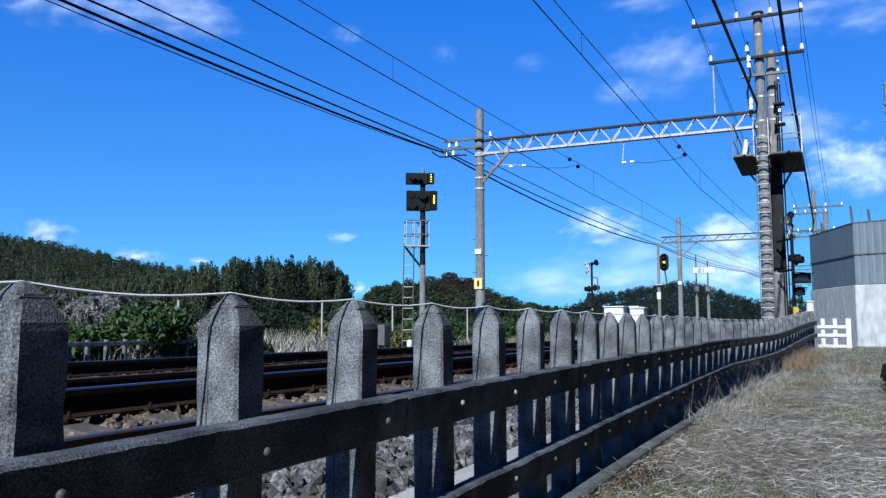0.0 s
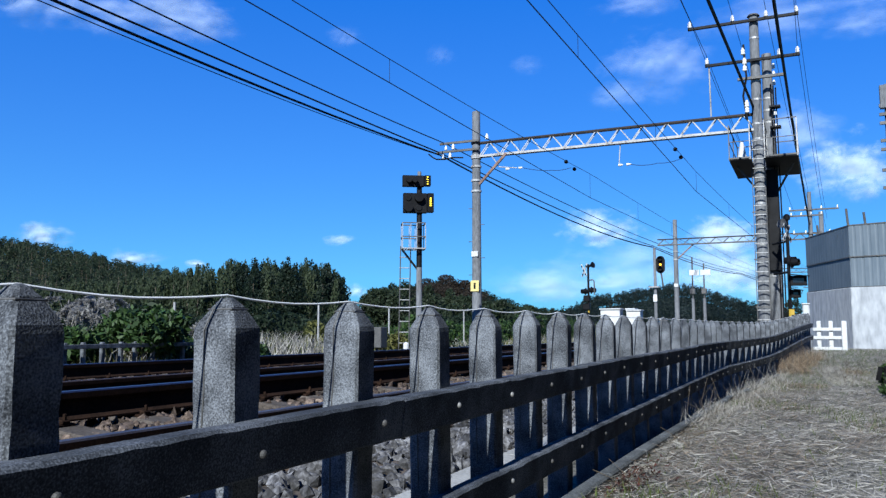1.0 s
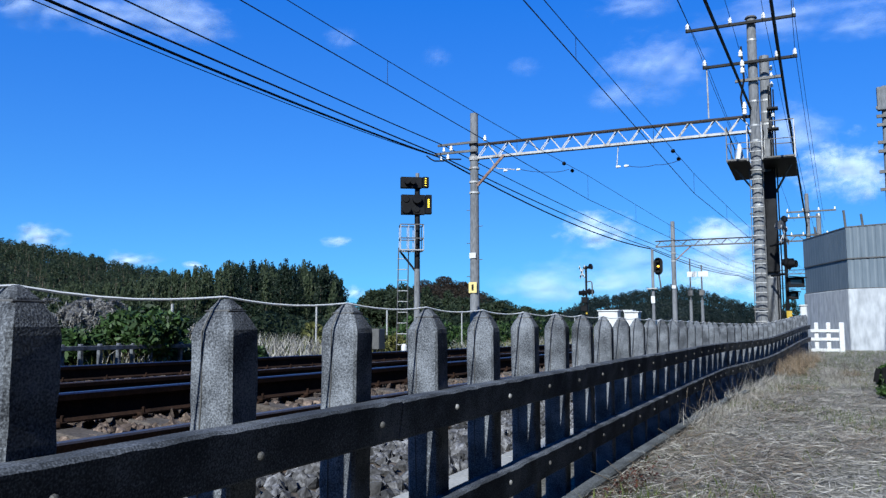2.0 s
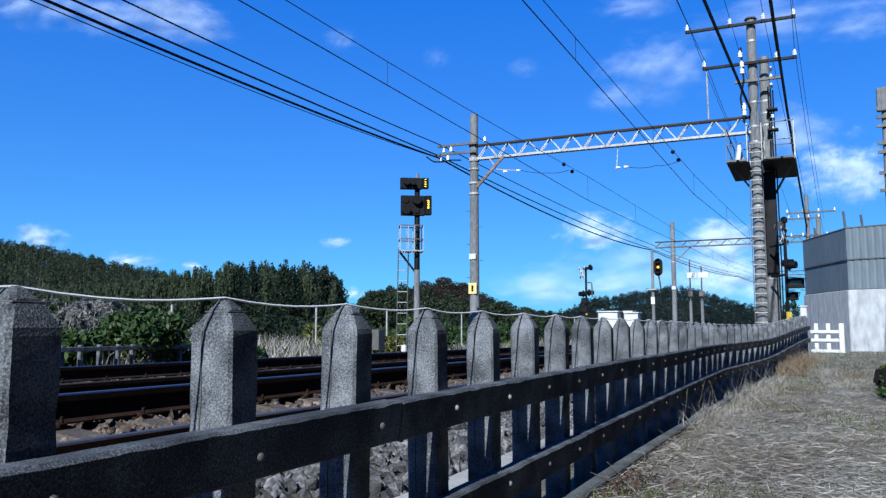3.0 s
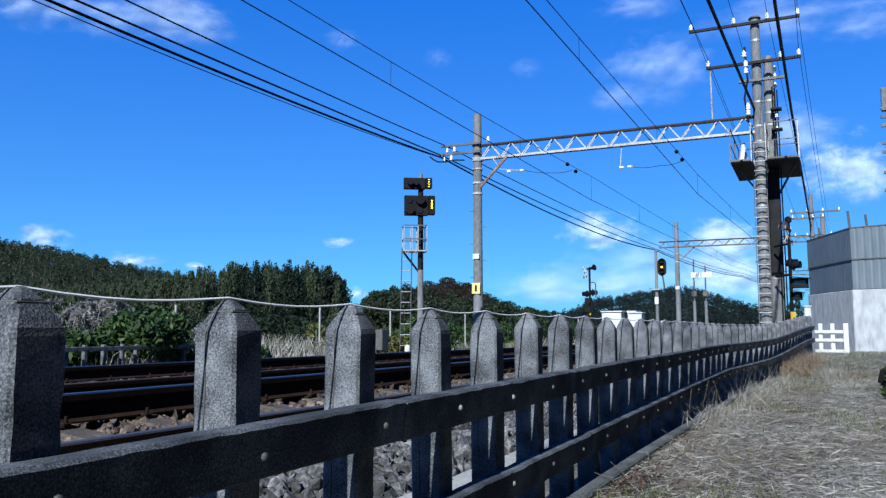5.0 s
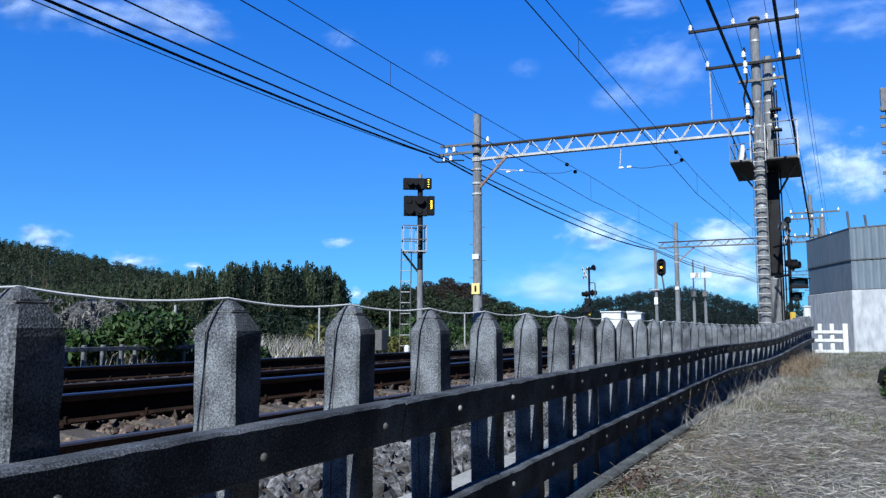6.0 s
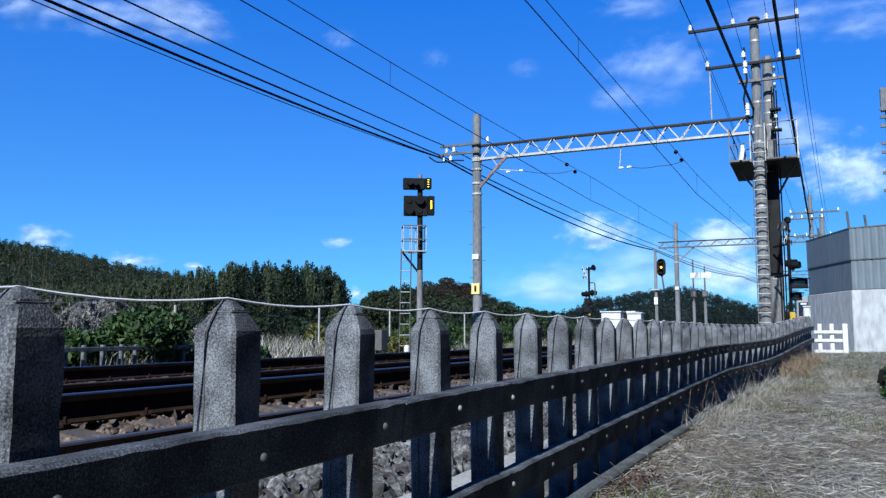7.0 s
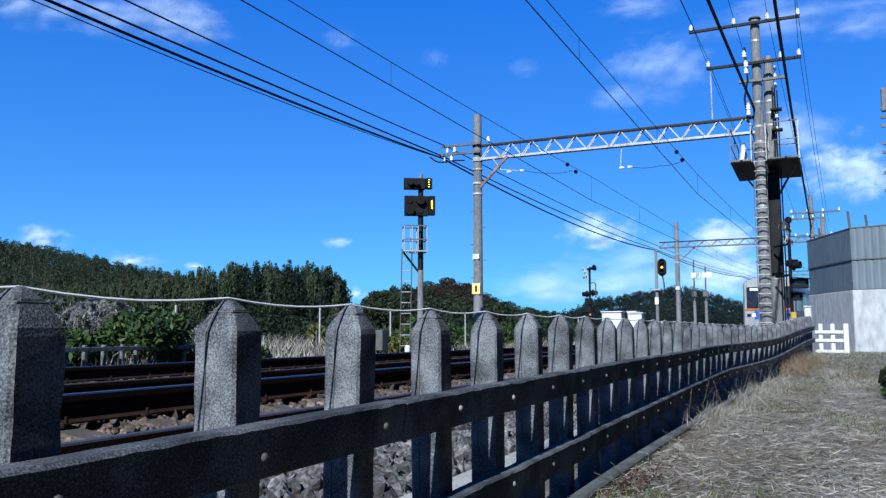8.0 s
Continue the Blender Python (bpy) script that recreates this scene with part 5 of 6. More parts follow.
def make_bamboo():
    spots = []
    for i in range(470):
        az = rng.uniform(-62, -32.2)
        d = rng.uniform(84, 108)
        h = d * math.tan(radians(ridge([(-62, 2.4), (-50, 2.9), (-46, 3.5), (-42, 4.4), (-39.6, 4.75), (-36, 4.95), (-34, 4.9), (-33, 4.5), (-32.2, 3.9)], az))) + 0.9
        h *= rng.uniform(0.82, 1.03)
        x, y = polar(az, d)
        spots.append((x, y, 0.0, h, rng.uniform(0.8, 1.35)))
    spots = [s for s in spots if not (math.degrees(math.atan2(s[0], s[1])) < -44 and rng.uniform() < 0.3)]
    a = [s for s in spots if math.degrees(math.atan2(s[0], s[1])) < -40 or rng.uniform() < 0.35]
    b = [s for s in spots if s not in a]
    make_wood("bamboo_grove", "tall feathery bamboo grove, yellow-green", LEAF_BAMBOO, a, 900, 0.14, 2.4, spire=True)
    make_wood("dark_grove", "dark evergreen trees at the edge of the grove", LEAF_DARK, b, 1100, 0.15, 0.8)
    # low fringe before the groves
    fringe = []
    for i in range(120):
        az = rng.uniform(-62, -17)
        d = rng.uniform(60, 84) if az < -31 else rng.uniform(80, 130)
        x, y = polar(az, d)
        fringe.append((x, y, -0.3, rng.uniform(1.6, 3.2), rng.uniform(1.2, 2.2)))
    make_wood("field_scrub", "rough scrub and brush before the groves", LEAF_HILL, fringe[::2], 420, 0.2)
    make_wood("field_hedge", "dark hedge brush before the groves", LEAF_DARK, fringe[1::2], 420, 0.2)
    x, y = polar(-24.4, 149)
    make_wood("autumn_tree", "tree turning russet on the mound", LEAF_AUTUMN, [(x, y, 4.6, 6.6, 3.8), (x - 4.2, y, 4.2, 6.2, 3.2), (x + 4.2, y, 3.8, 6.2, 3.4), (x + 1.5, y - 2, 3.6, 6.0, 3.6)], 4200, 0.15)
    spots = []
    for i in range(42):
        az = rng.uniform(-30.5, -16.5)
        d = rng.uniform(100, 125)
        x, y = polar(az, d)
        hi = ridge([(-30.5, 2.9), (-28, 3.4), (-25.5, 3.0), (-22, 2.3), (-19, 1.7), (-16.5, 1.1)], az)
        spots.append((x, y, 0.0, d * math.tan(radians(hi)) * rng.uniform(0.75, 1.05) + 0.8, rng.uniform(1.6, 2.6)))
    make_wood("lone_tree", "dark green bushy tree far along the line", LEAF_DARK, [(-2.9, 118, 0.0, 5.0, 1.0), (-1.6, 119, 0.0, 5.3, 1.1)], 1500, 0.13)
    make_wood("field_trees", "mixed dark green trees beyond the line", LEAF_HILL, spots, 1500, 0.22)


make_bamboo()


# ---- path: straw, grass, weeds ----
def make_path_cover():
    n = 150000
    y = 3.4 + 24 * rng.uniform(0, 1, n) ** 1.9
    x = np.array([fence_x(b) for b in y]) + 0.16 + rng.uniform(0, 1, n) ** 0.85 * np.where(y < 10, 4.6, 4.2)
    patch = np.array([noise.noise((a * 0.8, b * 0.8, 2)) for a, b in zip(x, y)])
    keep = rng.uniform(0, 1, n) < 0.72 + 0.5 * patch
    x, y = x[keep], y[keep]
    n = len(x)
    z = np.array([ground_z(a, b) for a, b in zip(x, y)])
    a = rng.uniform(-1.4, 1.7, n)
    ln = rng.uniform(0.02, 0.085, n) * np.where(rng.uniform(0, 1, n) > 0.96, 2.0, 1.0)
    v = np.stack([np.cos(a), np.sin(a), rng.normal(0.02, 0.2, n)], 1) * ln[:, None]
    u = np.cross(v, [0, 0, 1.0])
    u /= np.linalg.norm(u, axis=1)[:, None]
    u *= rng.uniform(0.0014, 0.0038, n)[:, None]
    u[:, 2] += rng.normal(0, 0.0015, n)
    c = np.stack([x, y, z + 0.018 + np.abs(rng.normal(0, 0.015, n))], 1)
    tagged(new("cut_straw", quads_mesh("cut_straw", c, u, v, STRAW)), "pale dry cut grass lying over the path", "grass", kind="stuff")
    # browner stalks in loose drifts
    n = 60000
    y = 3.4 + 22 * rng.uniform(0, 1, n) ** 1.6
    x = np.array([fence_x(b) for b in y]) + 0.2 + rng.uniform(0, 1, n) ** 1.2 * 4.2
    patch = np.array([noise.noise((a * 1.1, b * 0.55, 14)) for a, b in zip(x, y)])
    keep = rng.uniform(0, 1, n) < 0.42 + 1.5 * patch + 0.35 * np.exp(-((y - 13) / 3.5) ** 2)
    x, y = x[keep], y[keep]
    n = len(x)
    z = np.array([ground_z(a, b) for a, b in zip(x, y)])
    a = rng.normal(0.1, 0.6, n)
    v = np.stack([np.cos(a), np.sin(a), rng.normal(0.05, 0.25, n)], 1) * rng.uniform(0.02, 0.09, n)[:, None]
    u = np.cross(v, [0, 0, 1.0])
    u /= np.linalg.norm(u, axis=1)[:, None]
    u *= rng.uniform(0.0015, 0.0045, n)[:, None]
    c = np.stack([x, y, z + 0.026 + np.abs(rng.normal(0, 0.02, n))], 1)
    tagged(new("brown_straw", quads_mesh("brown_straw", c, u, v, STRAW_BROWN)), "brown dead stalks drifted over the path", "grass", kind="stuff")
    # fallen leaves by the kerb
    n = 260
    y = rng.normal(4.4, 0.35, n)
    x = np.array([fence_x(b) for b in y]) + 0.2 + np.abs(rng.normal(0, 0.13, n))
    z = np.array([ground_z(a, b) for a, b in zip(x, y)])
    a = rng.uniform(0, 6.28, n)
    v = np.stack([np.cos(a), np.sin(a), rng.normal(0, 0.6, n)], 1) * 0.013
    u = np.stack([-np.sin(a), np.cos(a), rng.normal(0, 0.4, n)], 1) * 0.009
    c = np.stack([x, y, z + 0.03 + np.abs(rng.normal(0, 0.015, n))], 1)
    tagged(new("fallen_leaves", quads_mesh("fallen_leaves", c, u, v, LEAF_RED)), "withered red leaves lying by the kerb", "leaves", kind="stuff")
    # short green tufts in patches
    n = 26000
    y = 3.4 + 22 * rng.uniform(0, 1, n) ** 1.6
    x = np.array([fence_x(b) for b in y]) + 0.2 + rng.uniform(0, 4.6, n)
    patch = np.array([noise.noise((a * 0.7, b * 0.45, 8)) for a, b in zip(x, y)])
    keep = (patch > 0.16 - 0.4 * (y > 15)) | (rng.uniform(0, 1, n) < 0.06)
    x, y = x[keep], y[keep]
    n = len(x)
    z = np.array([ground_z(a, b) for a, b in zip(x, y)])
    h = rng.uniform(0.015, 0.05, n)
    v = np.stack([rng.normal(0, 0.45, n), rng.normal(0, 0.45, n), np.ones(n)], 1) * h[:, None]
    a = rng.uniform(0, 6.28, n)
    u = np.stack([np.cos(a), np.sin(a), np.zeros(n)], 1) * 0.004
    tagged(new("short_grass", quads_mesh("short_grass", np.stack([x, y, z + h], 1), u, v, GRASS)), "patches of short green grass in the path", "grass", kind="stuff")
    # dry stalks leaning against the fence foot
    n = 1300
    y = rng.uniform(7.0, 23, n)
    x = np.array([fence_x(b) for b in y]) + np.where(y < 14, 0.26, 0.17) + np.abs(rng.normal(0, 0.22, n))
    z = np.array([ground_z(a, b) for a, b in zip(x, y)])
    h = rng.uniform(0.02, 0.09, n) * (1 + 1.6 * (rng.uniform(0, 1, n) > 0.93)) * np.clip((y - 3) / 7, 0.4, 1.3)
    v = np.stack([rng.normal(0, 0.5, n), rng.normal(0, 0.5, n), np.ones(n)], 1) * h[:, None]
    a = rng.uniform(0, 6.28, n)
    u = np.stack([np.cos(a), np.sin(a), np.zeros(n)], 1) * 0.0024
    tagged(new("dry_stalks", quads_mesh("dry_stalks", np.stack([x, y, z + h * 0.9], 1), u, v, STRAW)), "dry stalks standing along the foot of the fence", "grass", kind="stuff")


make_path_cover()
for i, (x, y, w, h) in enumerate(((1.22, 14.2, 0.26, 0.42), (1.62, 17.2, 0.40, 0.45), (1.12, 13.2, 0.22, 0.18))):
    make_shrub(x, y, w, h, 1500, LEAF_SHRUB, "low green weed clump at the edge of the path", 0.05)


def make_clump(x, y, w, h, n, mat, label):
    """A tuft of dead grass: bent blades and a few twigs."""
    t = thing("dry_grass_clump", (x, y, ground_z(x, y) - 0.02), label, "grass", "tufts beside the path")
    a, r = rng.uniform(0, 6.28, n), w * rng.uniform(0, 1, n) ** 0.7
    h = h * 0.85
    hh = h * rng.uniform(0.3, 1.0, n)
    c = np.stack([np.cos(a) * r, np.sin(a) * r, hh * 0.45], 1)
    lean = rng.normal(0, 0.95, (n, 2))
    v = np.stack([lean[:, 0], lean[:, 1], np.ones(n)], 1) * (hh * 0.5)[:, None]
    b = rng.uniform(0, 6.28, n)
    u = np.stack([np.cos(b), np.sin(b), np.zeros(n)], 1) * 0.0026
    tagged(part("blade_tuft", quads_mesh("blade_tuft", c, u, v, mat), None, t), kind="stuff")
    for i in range(4):
        bm = bmesh.new()
        q = Vector((rng.normal(0, w * 0.5), rng.normal(0, w * 0.5), 0))
        tube(bm, [q, q + Vector((rng.normal(0, 0.05), rng.normal(0, 0.05), h * 0.7)), q + Vector((rng.normal(0, 0.14), rng.normal(0, 0.14), h * 1.5))], 0.0022, 4)
        part("stem", bm, BARK, t)


for x, y, w, h, n in ((0.30, 15.8, 0.12, 0.48, 520), (0.48, 15.9, 0.14, 0.34, 360), (0.5, 15.4, 0.28, 0.22, 420), (0.85, 16.3, 0.3, 0.2, 380), (0.28, 16.9, 0.2, 0.34, 380), (-0.62, 15.0, 0.3, 0.3, 480), (-0.85, 13.2, 0.25, 0.32, 420),
                      (-0.92, 11.6, 0.22, 0.26, 320), (-0.95, 9.4, 0.18, 0.24, 220), (-0.96, 8.3, 0.14, 0.34, 90), (-0.98, 7.4, 0.12, 0.3, 60), (-0.95, 6.2, 0.14, 0.12, 110), (0.0, 20.5, 0.4, 0.3, 480)):
    make_clump(x, y, w, h, n, STRAW, "tuft of dead grass and twigs leaning by the fence foot")
for x, y, w, h, n in ((-0.40, 17.2, 0.34, 0.5, 900), (-0.22, 18.7, 0.36, 0.5, 800), (-0.1, 20.0, 0.3, 0.5, 500), (0.62, 17.4, 0.36, 0.22, 420), (-0.2, 14.6, 0.45, 0.14, 500)):
    make_clump(x, y, w, h, n, STRAW_BROWN, "heap of brown dead grass against the fence foot")
for x, y, w, h, n in ((-0.93, 4.35, 0.1, 0.09, 160), (-0.8, 4.05, 0.12, 0.06, 160), (0.03, 6.35, 0.13, 0.05, 420), (-0.9, 5.2, 0.08, 0.07, 90)):
    make_clump(x, y, w, h, n, GRASS, "small green weed tuft in the dry path")


def make_stake(x, y):
    """A thin stake with two small dark plates beside the path."""
    z = ground_z(x, y)
    t = thing("path_stake", (x, y, z), "thin dark stake with two bent plates beside the path", "stake")
    bm = bmesh.new()
    bar(bm, (0, 0, -0.05), (0.01, 0, 0.46), 0.025, 0.012)
    part("stake", bm, BLACK, t)
    for dx, h, turn in ((-0.06, 0.20, 14), (0.05, 0.24, -10)):
        bm = bmesh.new()
        box(bm, (-0.035, -0.004, -h / 2), (0.035, 0.004, h / 2), 0.002)
        o = part("plate", bm, BLACK, t)
        o.matrix_basis = pose(dx, -0.02, 0.36, 0, turn, 20)
    return t


make_stake(0.92, 13.2)


def make_scrap(x, y):
    """A crumpled scrap of white paper."""
    bm = bmesh.new()
    bmesh.ops.create_icosphere(bm, subdivisions=3, radius=0.03)
    for q in bm.verts:
        k = 1 + 0.9 * noise.noise(q.co * 42) + 0.4 * noise.noise(q.co * 70)
        q.co = Vector((q.co.x * 1.25 * k, q.co.y * k, q.co.z * 0.7 * k))
    ob = new("paper_scrap", mesh_of(bm, "paper_scrap", CONCRETE_SLAB, False))
    ob.matrix_basis = pose(x, y, ground_z(x, y) + 0.02, 0, 0, 0.6)
    tagged(ob, "crumpled scrap of white paper lying in dry grass", "litter")


make_scrap(-0.91, 6.0)


# ---- clouds: lit by the sun, drifting ----
def cloud_material(name, lo, hi, grain, stretch):
    """Vapour: noise thins it towards its rim; lo and hi set how crisp its edge is."""
    m, nt, b = material(name, 1.0)
    n, l = nt.nodes, nt.links
    n.remove(b)
    diff, trans, clear, mixa, mixb = n.new("ShaderNodeBsdfDiffuse"), n.new("ShaderNodeBsdfTranslucent"), n.new("ShaderNodeBsdfTransparent"), n.new("ShaderNodeMixShader"), n.new("ShaderNodeMixShader")
    for s in (diff, trans):
        s.inputs["Color"].default_value = (0.42, 0.48, 0.565, 1)
    mixa.inputs[0].default_value = 0.1
    l.new(diff.outputs[0], mixa.inputs[1]), l.new(trans.outputs[0], mixa.inputs[2])
    tc, info = n.new("ShaderNodeTexCoord"), n.new("ShaderNodeObjectInfo")
    off = n.new("ShaderNodeVectorMath")
    off.operation = "SCALE"
    off.inputs[0].default_value = (900, 500, 700)
    l.new(info.outputs["Random"], off.inputs["Scale"])
    pos = n.new("ShaderNodeVectorMath")
    l.new(tc.outputs["Object"], pos.inputs[0]), l.new(off.outputs[0], pos.inputs[1])
    squash = n.new("ShaderNodeMapping")
    squash.inputs["Rotation"].default_value, squash.inputs["Scale"].default_value = (0, 0.35, 0), stretch
    l.new(pos.outputs[0], squash.inputs["Vector"])
    tex = n.new("ShaderNodeTexNoise")
    tex.inputs["Scale"].default_value, tex.inputs["Detail"].default_value, tex.inputs["Roughness"].default_value = grain, 9.0, 0.58
    l.new(squash.outputs[0], tex.inputs["Vector"])
    # distance from the middle, 1 at the rim
    mp = n.new("ShaderNodeMapping")
    mp.inputs["Location"].default_value, mp.inputs["Scale"].default_value = (-1, 0, -1), (2, 0, 2)
    l.new(tc.outputs["Generated"], mp.inputs["Vector"])
    ln = n.new("ShaderNodeVectorMath")
    ln.operation = "LENGTH"
    l.new(mp.outputs[0], ln.inputs[0])
    fall = n.new("ShaderNodeMapRange")
    fall.inputs["From Min"].default_value, fall.inputs["From Max"].default_value = 1.0, 0.0
    fall.inputs["To Min"].default_value, fall.inputs["To Max"].default_value = -0.34, 0.26
    l.new(ln.outputs["Value"], fall.inputs["Value"])
    rim = n.new("ShaderNodeMapRange")
    rim.interpolation_type = "SMOOTHSTEP"
    rim.inputs["From Min"].default_value, rim.inputs["From Max"].default_value = 1.0, 0.7
    l.new(ln.outputs["Value"], rim.inputs["Value"])
    add = n.new("ShaderNodeMath")
    l.new(tex.outputs["Fac"], add.inputs[0]), l.new(fall.outputs[0], add.inputs[1])
    edge = n.new("ShaderNodeMapRange")
    edge.interpolation_type = "SMOOTHSTEP"
    edge.inputs["From Min"].default_value, edge.inputs["From Max"].default_value = lo, hi
    l.new(add.outputs[0], edge.inputs["Value"])
    mul, mul2 = n.new("ShaderNodeMath"), n.new("ShaderNodeMath")
    mul.operation = mul2.operation = "MULTIPLY"
    l.new(edge.outputs[0], mul.inputs[0]), l.new(info.outputs["Alpha"], mul.inputs[1])
    l.new(mul.outputs[0], mul2.inputs[0]), l.new(rim.outputs[0], mul2.inputs[1])
    l.new(mul2.outputs[0], mixb.inputs[0])
    l.new(clear.outputs[0], mixb.inputs[1]), l.new(mixa.outputs[0], mixb.inputs[2])
    l.new(mixb.outputs[0], n["Material Output"].inputs["Surface"])
    return m


CUMULUS = cloud_material("fair_weather_cloud", 0.34, 0.86, 0.022, (0.8, 1.0, 1.15))
WISP = cloud_material("thin_cloud", 0.26, 0.9, 0.016, (0.7, 1.0, 1.2))
CLOUDS = []


def make_cloud(x, y, z, w, h, thick, drift):
    w, h = w * 1.35, h * 1.35
    bm = bmesh.new()
    bmesh.ops.create_grid(bm, x_segments=36, y_segments=20, size=1.0)
    for v in bm.verts:
        a, b = v.co.x, v.co.y
        dome = max(0.0, 1 - a * a - b * b)
        v.co = Vector((a * w, -0.35 * h * math.sqrt(dome) + 0.16 * h * noise.noise((a * 4 + x, b * 3, 1)) + 0.08 * h * noise.noise((a * 9 + x, b * 7, 4)), b * h))
    ob = new("cloud", mesh_of(bm, "cloud", CUMULUS if thick > 0.55 else WISP, True))
    tagged(ob, "thin wispy white cloud in the blue sky" if thick < 0.56 else "bright white fair-weather cloud", "cloud", "clouds in the sky", "structure")
    ob.color = (1, 1, 1, thick)
    CLOUDS.append((ob, Vector((x, y, z)), drift))


# place, half width, half height, density, drift
for row in ((-1076, 1039, 569, 149, 55, 0.5, 1), (-1210, 890, 552, 86, 48, 0.42, 1), (-802, 1266, 561, 39, 27, 0.2, 1), (-646, 1364, 531, 32, 25, 0.1, 1),
            (-277, 1455, 606, 80, 32, 0.25, 0.3), (-252, 1501, 494, 109, 71, 0.3, 0.3), (-323, 1501, 451, 57, 34, 0.18, 0.3), (-12, 1502, 553, 217, 46, 0.26, 0.3),
            (99, 1510, 521, 80, 32, 0.24, 0.2), (75, 1573, 283, 94, 71, 0.72, 0.2), (-16, 1557, 368, 74, 59, 0.4, 0.2), (-375, 1543, 194, 104, 42, 0.78, 0.3)):
    make_cloud(*row)
for row in ((-150, 1584, 173, 94, 43, 0.72, 0.2), (-131, 1591, 115, 90, 34, 0.5, 0.2), (-847, 1346, 176, 39, 14, 0.56, 0.4), (-1252, 983, 164, 62, 29, 0.7, 0.4),
            (-1154, 1101, 131, 60, 20, 0.7, 0.4), (-1071, 1182, 124, 30, 10, 0.8, 0.4), (-480, 1524, 83, 96, 34, 0.45, 0.3), (-347, 1559, 86, 90, 32, 0.45, 0.3),
            (-827, 1368, 74, 30, 18, 0.6, 0.3), (-490, 1436, 508, 39, 23, 0.1, 0.6),
            (-143, 1610, 98, 150, 69, 0.6, 0.2), (-451, 1553, 91, 161, 52, 0.22, 0.2), (-288, 1589, 128, 173, 63, 0.3, 0.2)):
    make_cloud(*row)


# ---- the train ----
CAR_L, CAR_W, ROOF_Z = 17.7, 2.74, 3.65
SILVER = mottled("brushed_car_body", (0.137, 0.148, 0.165), (0.188, 0.199, 0.217), 0.8, 12, 0.45, 0.2, 0.02)
BLUE = mottled("blue_paint_band", (0.0114, 0.057, 0.239), (0.0171, 0.0799, 0.296), 1, 10, 0.4, 0, 0)
ORANGE = mottled("orange_red_paint_band", (0.399, 0.0684, 0.0228), (0.467, 0.0969, 0.0285), 1, 10, 0.4, 0, 0)
ROOF_GREY = mottled("roof_grey", (0.171, 0.171, 0.177), (0.257, 0.257, 0.262), 1, 10, 0.7, 0, 0.05)


def car_body_mesh(front):
    """Rounded body, its foremost end raked; the front faces -y."""
    bm = bmesh.new()
    w = CAR_W / 2
    sect = [(-w, 0.95), (-w, 3.2), (-w + 0.03, 3.36), (-w + 0.16, 3.5), (-0.6, 3.62), (0, ROOF_Z), (0.6, 3.62), (w - 0.16, 3.5), (w - 0.03, 3.36), (w, 3.2), (w, 0.95), (w - 0.08, 0.85), (-w + 0.08, 0.85)]
    rings = []
    for y in ([0.0, 0.12, 0.5] if front else [0.25]) + [CAR_L * k / 6 for k in range(1, 6)] + [CAR_L - 0.25]:
        ins = 0.93 if (front and y == 0.0) else 1.0
        rake = lambda z: 0.10 * max(0, z - 1.9) if (front and y < 0.3) else 0.0
        rings.append([bm.verts.new((x * ins, y + rake(z), z)) for x, z in sect])
    n = len(sect)
    for a, b in zip(rings, rings[1:]):
        for i in range(n):
            bm.faces.new((a[i], a[(i + 1) % n], b[(i + 1) % n], b[i]))
    bm.faces.new(rings[0][::-1])
    bm.faces.new(rings[-1])
    bmesh.ops.recalc_face_normals(bm, faces=bm.faces)
    return mesh_of(bm, "body", SILVER)


def plate(name, parent, lo, hi, mat, bevel=0.0, label=""):
    bm = bmesh.new()
    box(bm, lo, hi, bevel)
    return part(name, bm, mat, parent, label)


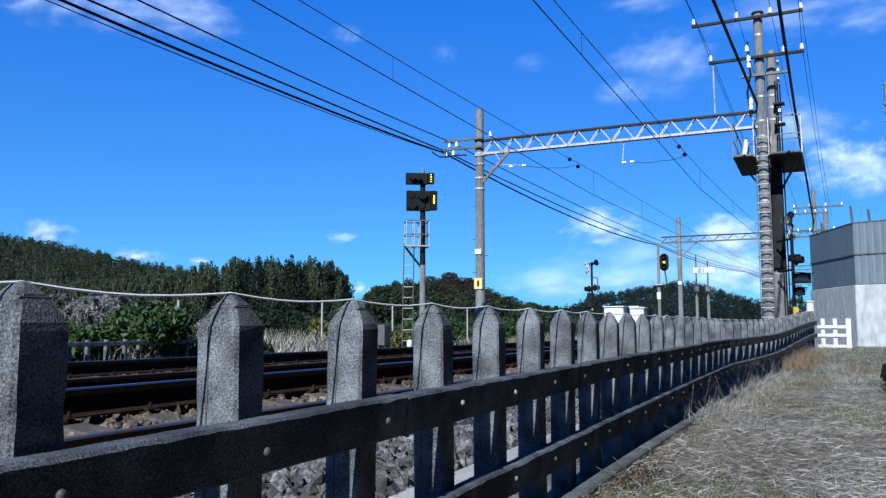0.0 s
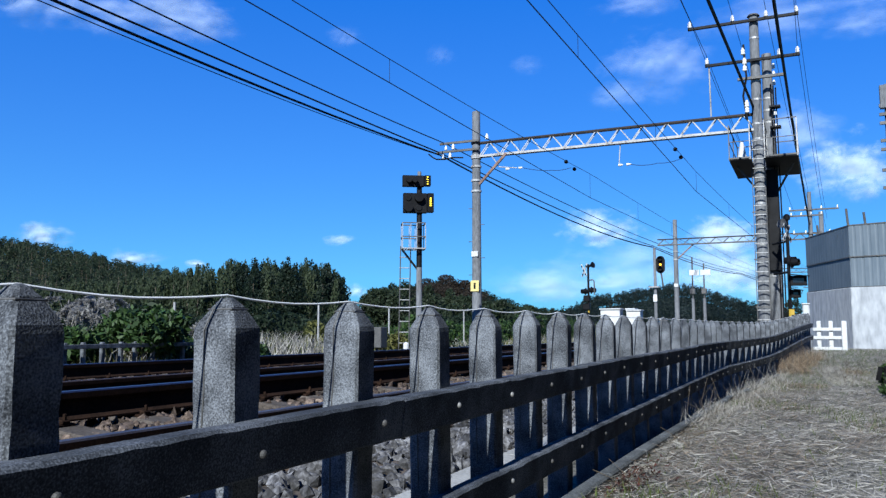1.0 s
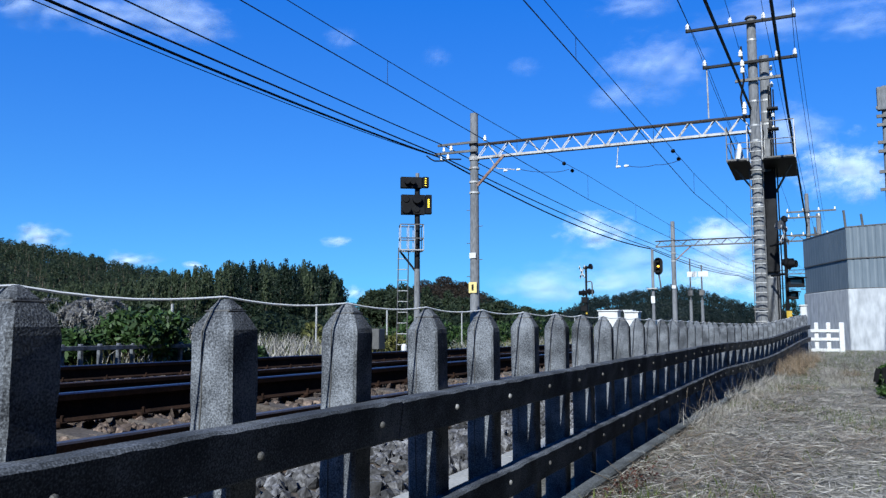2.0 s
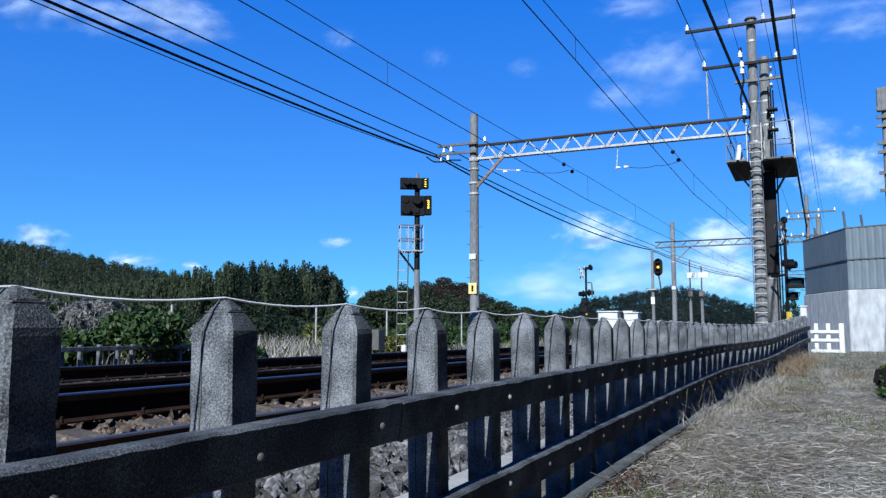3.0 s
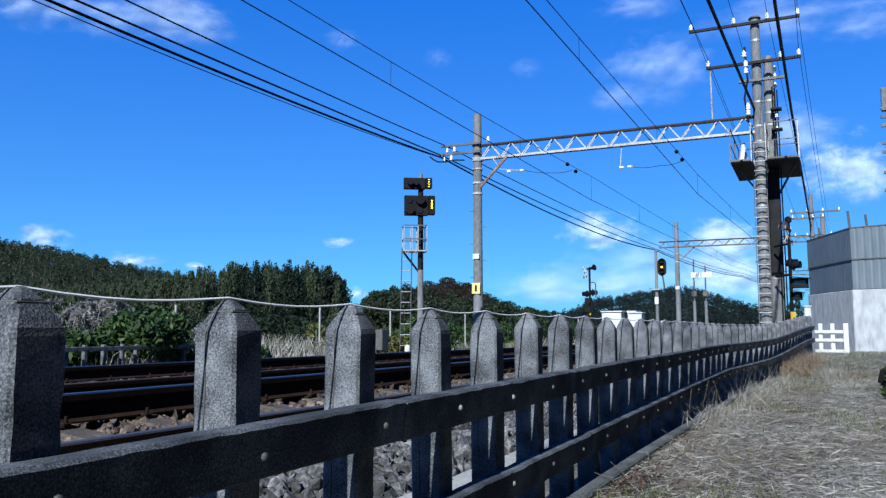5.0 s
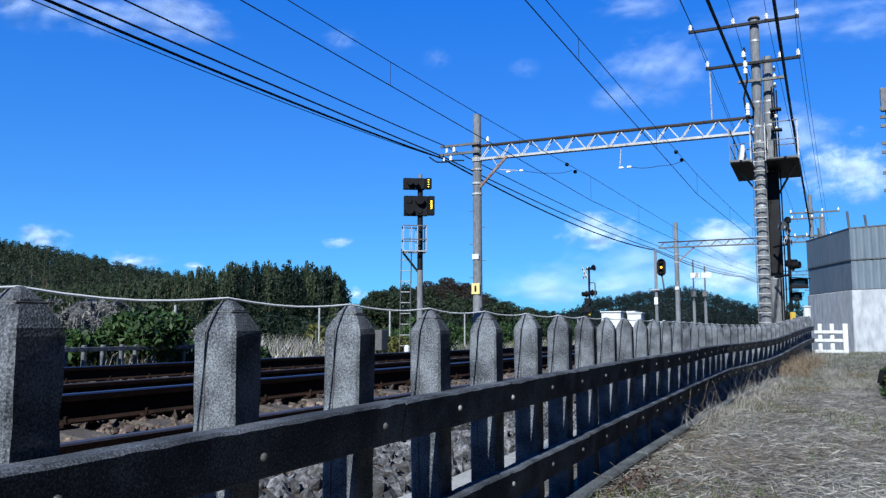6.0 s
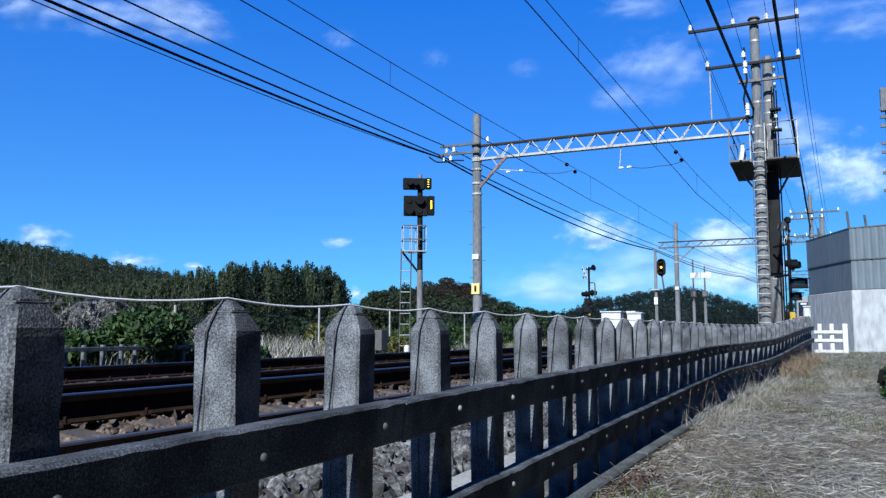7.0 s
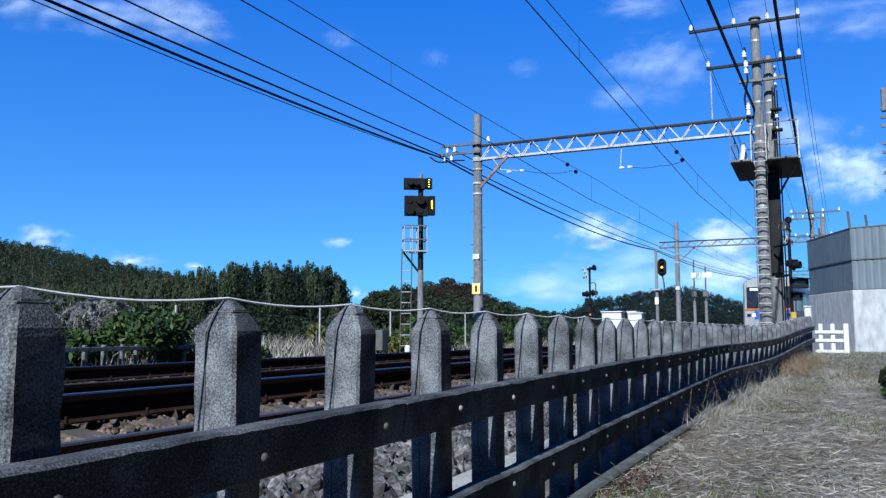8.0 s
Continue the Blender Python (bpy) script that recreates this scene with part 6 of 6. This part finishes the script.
def make_car(front):
    c = thing("train_car", (0, 0, 0), "silver commuter train car with blue and orange bands", "train car", "cars of the train")
    part("body", car_body_mesh(front), None, c)
    w = CAR_W / 2
    for s in (-1, 1):
        x0, x1 = (s * (w - 0.01), s * (w + 0.012))
        x0, x1 = min(x0, x1), max(x0, x1)
        y = 0.9 if front else 0.6
        k = 0
        while y < CAR_L - 1.6:
            door = k % 2 == 1
            ln = 1.3 if door else 2.35
            if door:
                d = plate("door", c, (x0, y, 1.0), (x1, y + ln, 2.88), SILVER, 0.006)
                for e in (0.12, 0.70):
                    plate("door_window", d, (x0 - 0.006, y + e, 1.85), (x1 + 0.006, y + e + 0.48, 2.7), GLASS_DARK)
            else:
                win = plate("window", c, (x0 - 0.004, y + 0.1, 1.75), (x1 + 0.004, y + ln - 0.1, 2.72), GLASS_DARK, 0.003)
            y += ln
            k += 1
        for z0, z1, m, nm in ((1.36, 1.52, BLUE, "blue_band"), (1.54, 1.66, ORANGE, "orange_band"), (2.95, 3.05, BLUE, "upper_band")):
            plate(nm, c, (x0 - 0.002, 0.5, z0), (x1 + 0.002, CAR_L - 0.3, z1), m)
        plate("underfloor_gear", c, (s * 0.55 - 0.5, 3.6, 0.3), (s * 0.55 + 0.5, CAR_L - 3.6, 0.86), DARK_STEEL, 0.04)
    plate("air_conditioner", c, (-0.85, 6.0, 3.5), (0.85, 9.5, 3.95), ROOF_GREY, 0.08)
    if not front:
        plate("pantograph_frame", c, (-0.6, 3.0, 3.66), (0.6, 4.2, 3.9), MID_STEEL, 0.02)
    for y in (2.6, CAR_L - 2.6):
        b = plate("bogie", c, (-1.0, y - 1.3, 0.32), (1.0, y + 1.3, 0.6), DARK_STEEL, 0.05)
        for yy in (-0.95, 0.95):
            for s in (-1, 1):
                bm = bmesh.new()
                rod(bm, (s * 0.50, y + yy, 0.43), (s * 0.62, y + yy, 0.43), 0.43, 0.43, 20)
                part("wheel", bm, DARK_STEEL, b)
    if front:
        def panel(name, x0, x1, z0, z1, mat, out, label="", parent=c):
            """A plate lying on the raked front."""
            bm = bmesh.new()
            yy = lambda z: 0.10 * max(0, z - 1.9)
            a = [(x0, z0), (x1, z0), (x1, z1), (x0, z1)]
            f = [bm.verts.new((x, yy(z) - out, z)) for x, z in a]
            k = [bm.verts.new((x, yy(z) + 0.03, z)) for x, z in a]
            bm.faces.new(f)
            bm.faces.new(k[::-1])
            for i in range(4):
                bm.faces.new((f[i], k[i], k[(i + 1) % 4], f[(i + 1) % 4]))
            bmesh.ops.recalc_face_normals(bm, faces=bm.faces)
            return part(name, bm, mat, parent, label)
        for x0, x1 in ((-1.16, -0.38), (-0.28, 0.28), (0.38, 1.16)):
            win = panel("front_window", x0, x1, 1.92, 3.12, GLASS_DARK, 0.012, "dark windscreen")
            if x0 < -1:
                panel("destination_sign", x0 + 0.18, x1 - 0.12, 2.9, 3.06, WHITE_PAINT, 0.018, "white destination panel", win)
        panel("front_red_band", -1.25, 1.25, 1.80, 1.88, ORANGE, 0.010)
        panel("front_blue_band", -0.75, 1.25, 1.28, 1.74, BLUE, 0.008)
        for s in (-1, 1):
            bm = bmesh.new()
            lathe(bm, ((0.085, 0), (0.085, 0.03), (0.06, 0.04)), sides=16, m=pose(s * 0.78, -0.01, 1.5, 90, 0, 0))
            part("headlamp", bm, LAMP_WHITE, c, "lit headlamp", True)
            panel("tail_lamp", s * 1.05 - 0.1, s * 1.05 + 0.1, 1.42, 1.58, BLACK, 0.012)
        plate("front_skirt", c, (-1.2, 0.08, 0.35), (1.2, 0.2, 0.85), MID_STEEL, 0.02)
        plate("coupler", c, (-0.15, -0.35, 0.7), (0.15, 0.1, 1.0), DARK_STEEL, 0.03)
    return c


CARS = [make_car(True), make_car(False), make_car(False)]


def car_pose(s):
    """A car whose front end stands s metres along the line."""
    a, b = s, s + CAR_L
    pa, pb = Vector((NEAR_C + bend(a), a, rail_z(a))), Vector((NEAR_C + bend(b), b, rail_z(b)))
    d = pb - pa
    return Matrix.Translation(pa) @ pose(0, 0, 0, 0, 0, -math.degrees(math.atan2(d.x, d.y)))


def motions():
    """The train running in along the bend, and the clouds drifting."""
    for i, car in enumerate(CARS):
        rows = []
        for k in range(17):
            t = k * 0.5
            rows.append((t, car_pose(48.6 + 28.0 * (8.0 - t) + i * (CAR_L + 0.5))))
        walk(car, rows)
    for ob, at, drift in CLOUDS:
        face = pose(0, 0, 0, 0, 0, -math.degrees(math.atan2(at.x, at.y)))
        side = Vector((at.y, -at.x, 0)).normalized()
        rows = []
        for t in (0.0, 4.0, 8.0):
            rows.append((t, Matrix.Translation(at - side * (t - 4.0) * 1.7 * drift) @ face))
        walk(ob, rows)


motions()
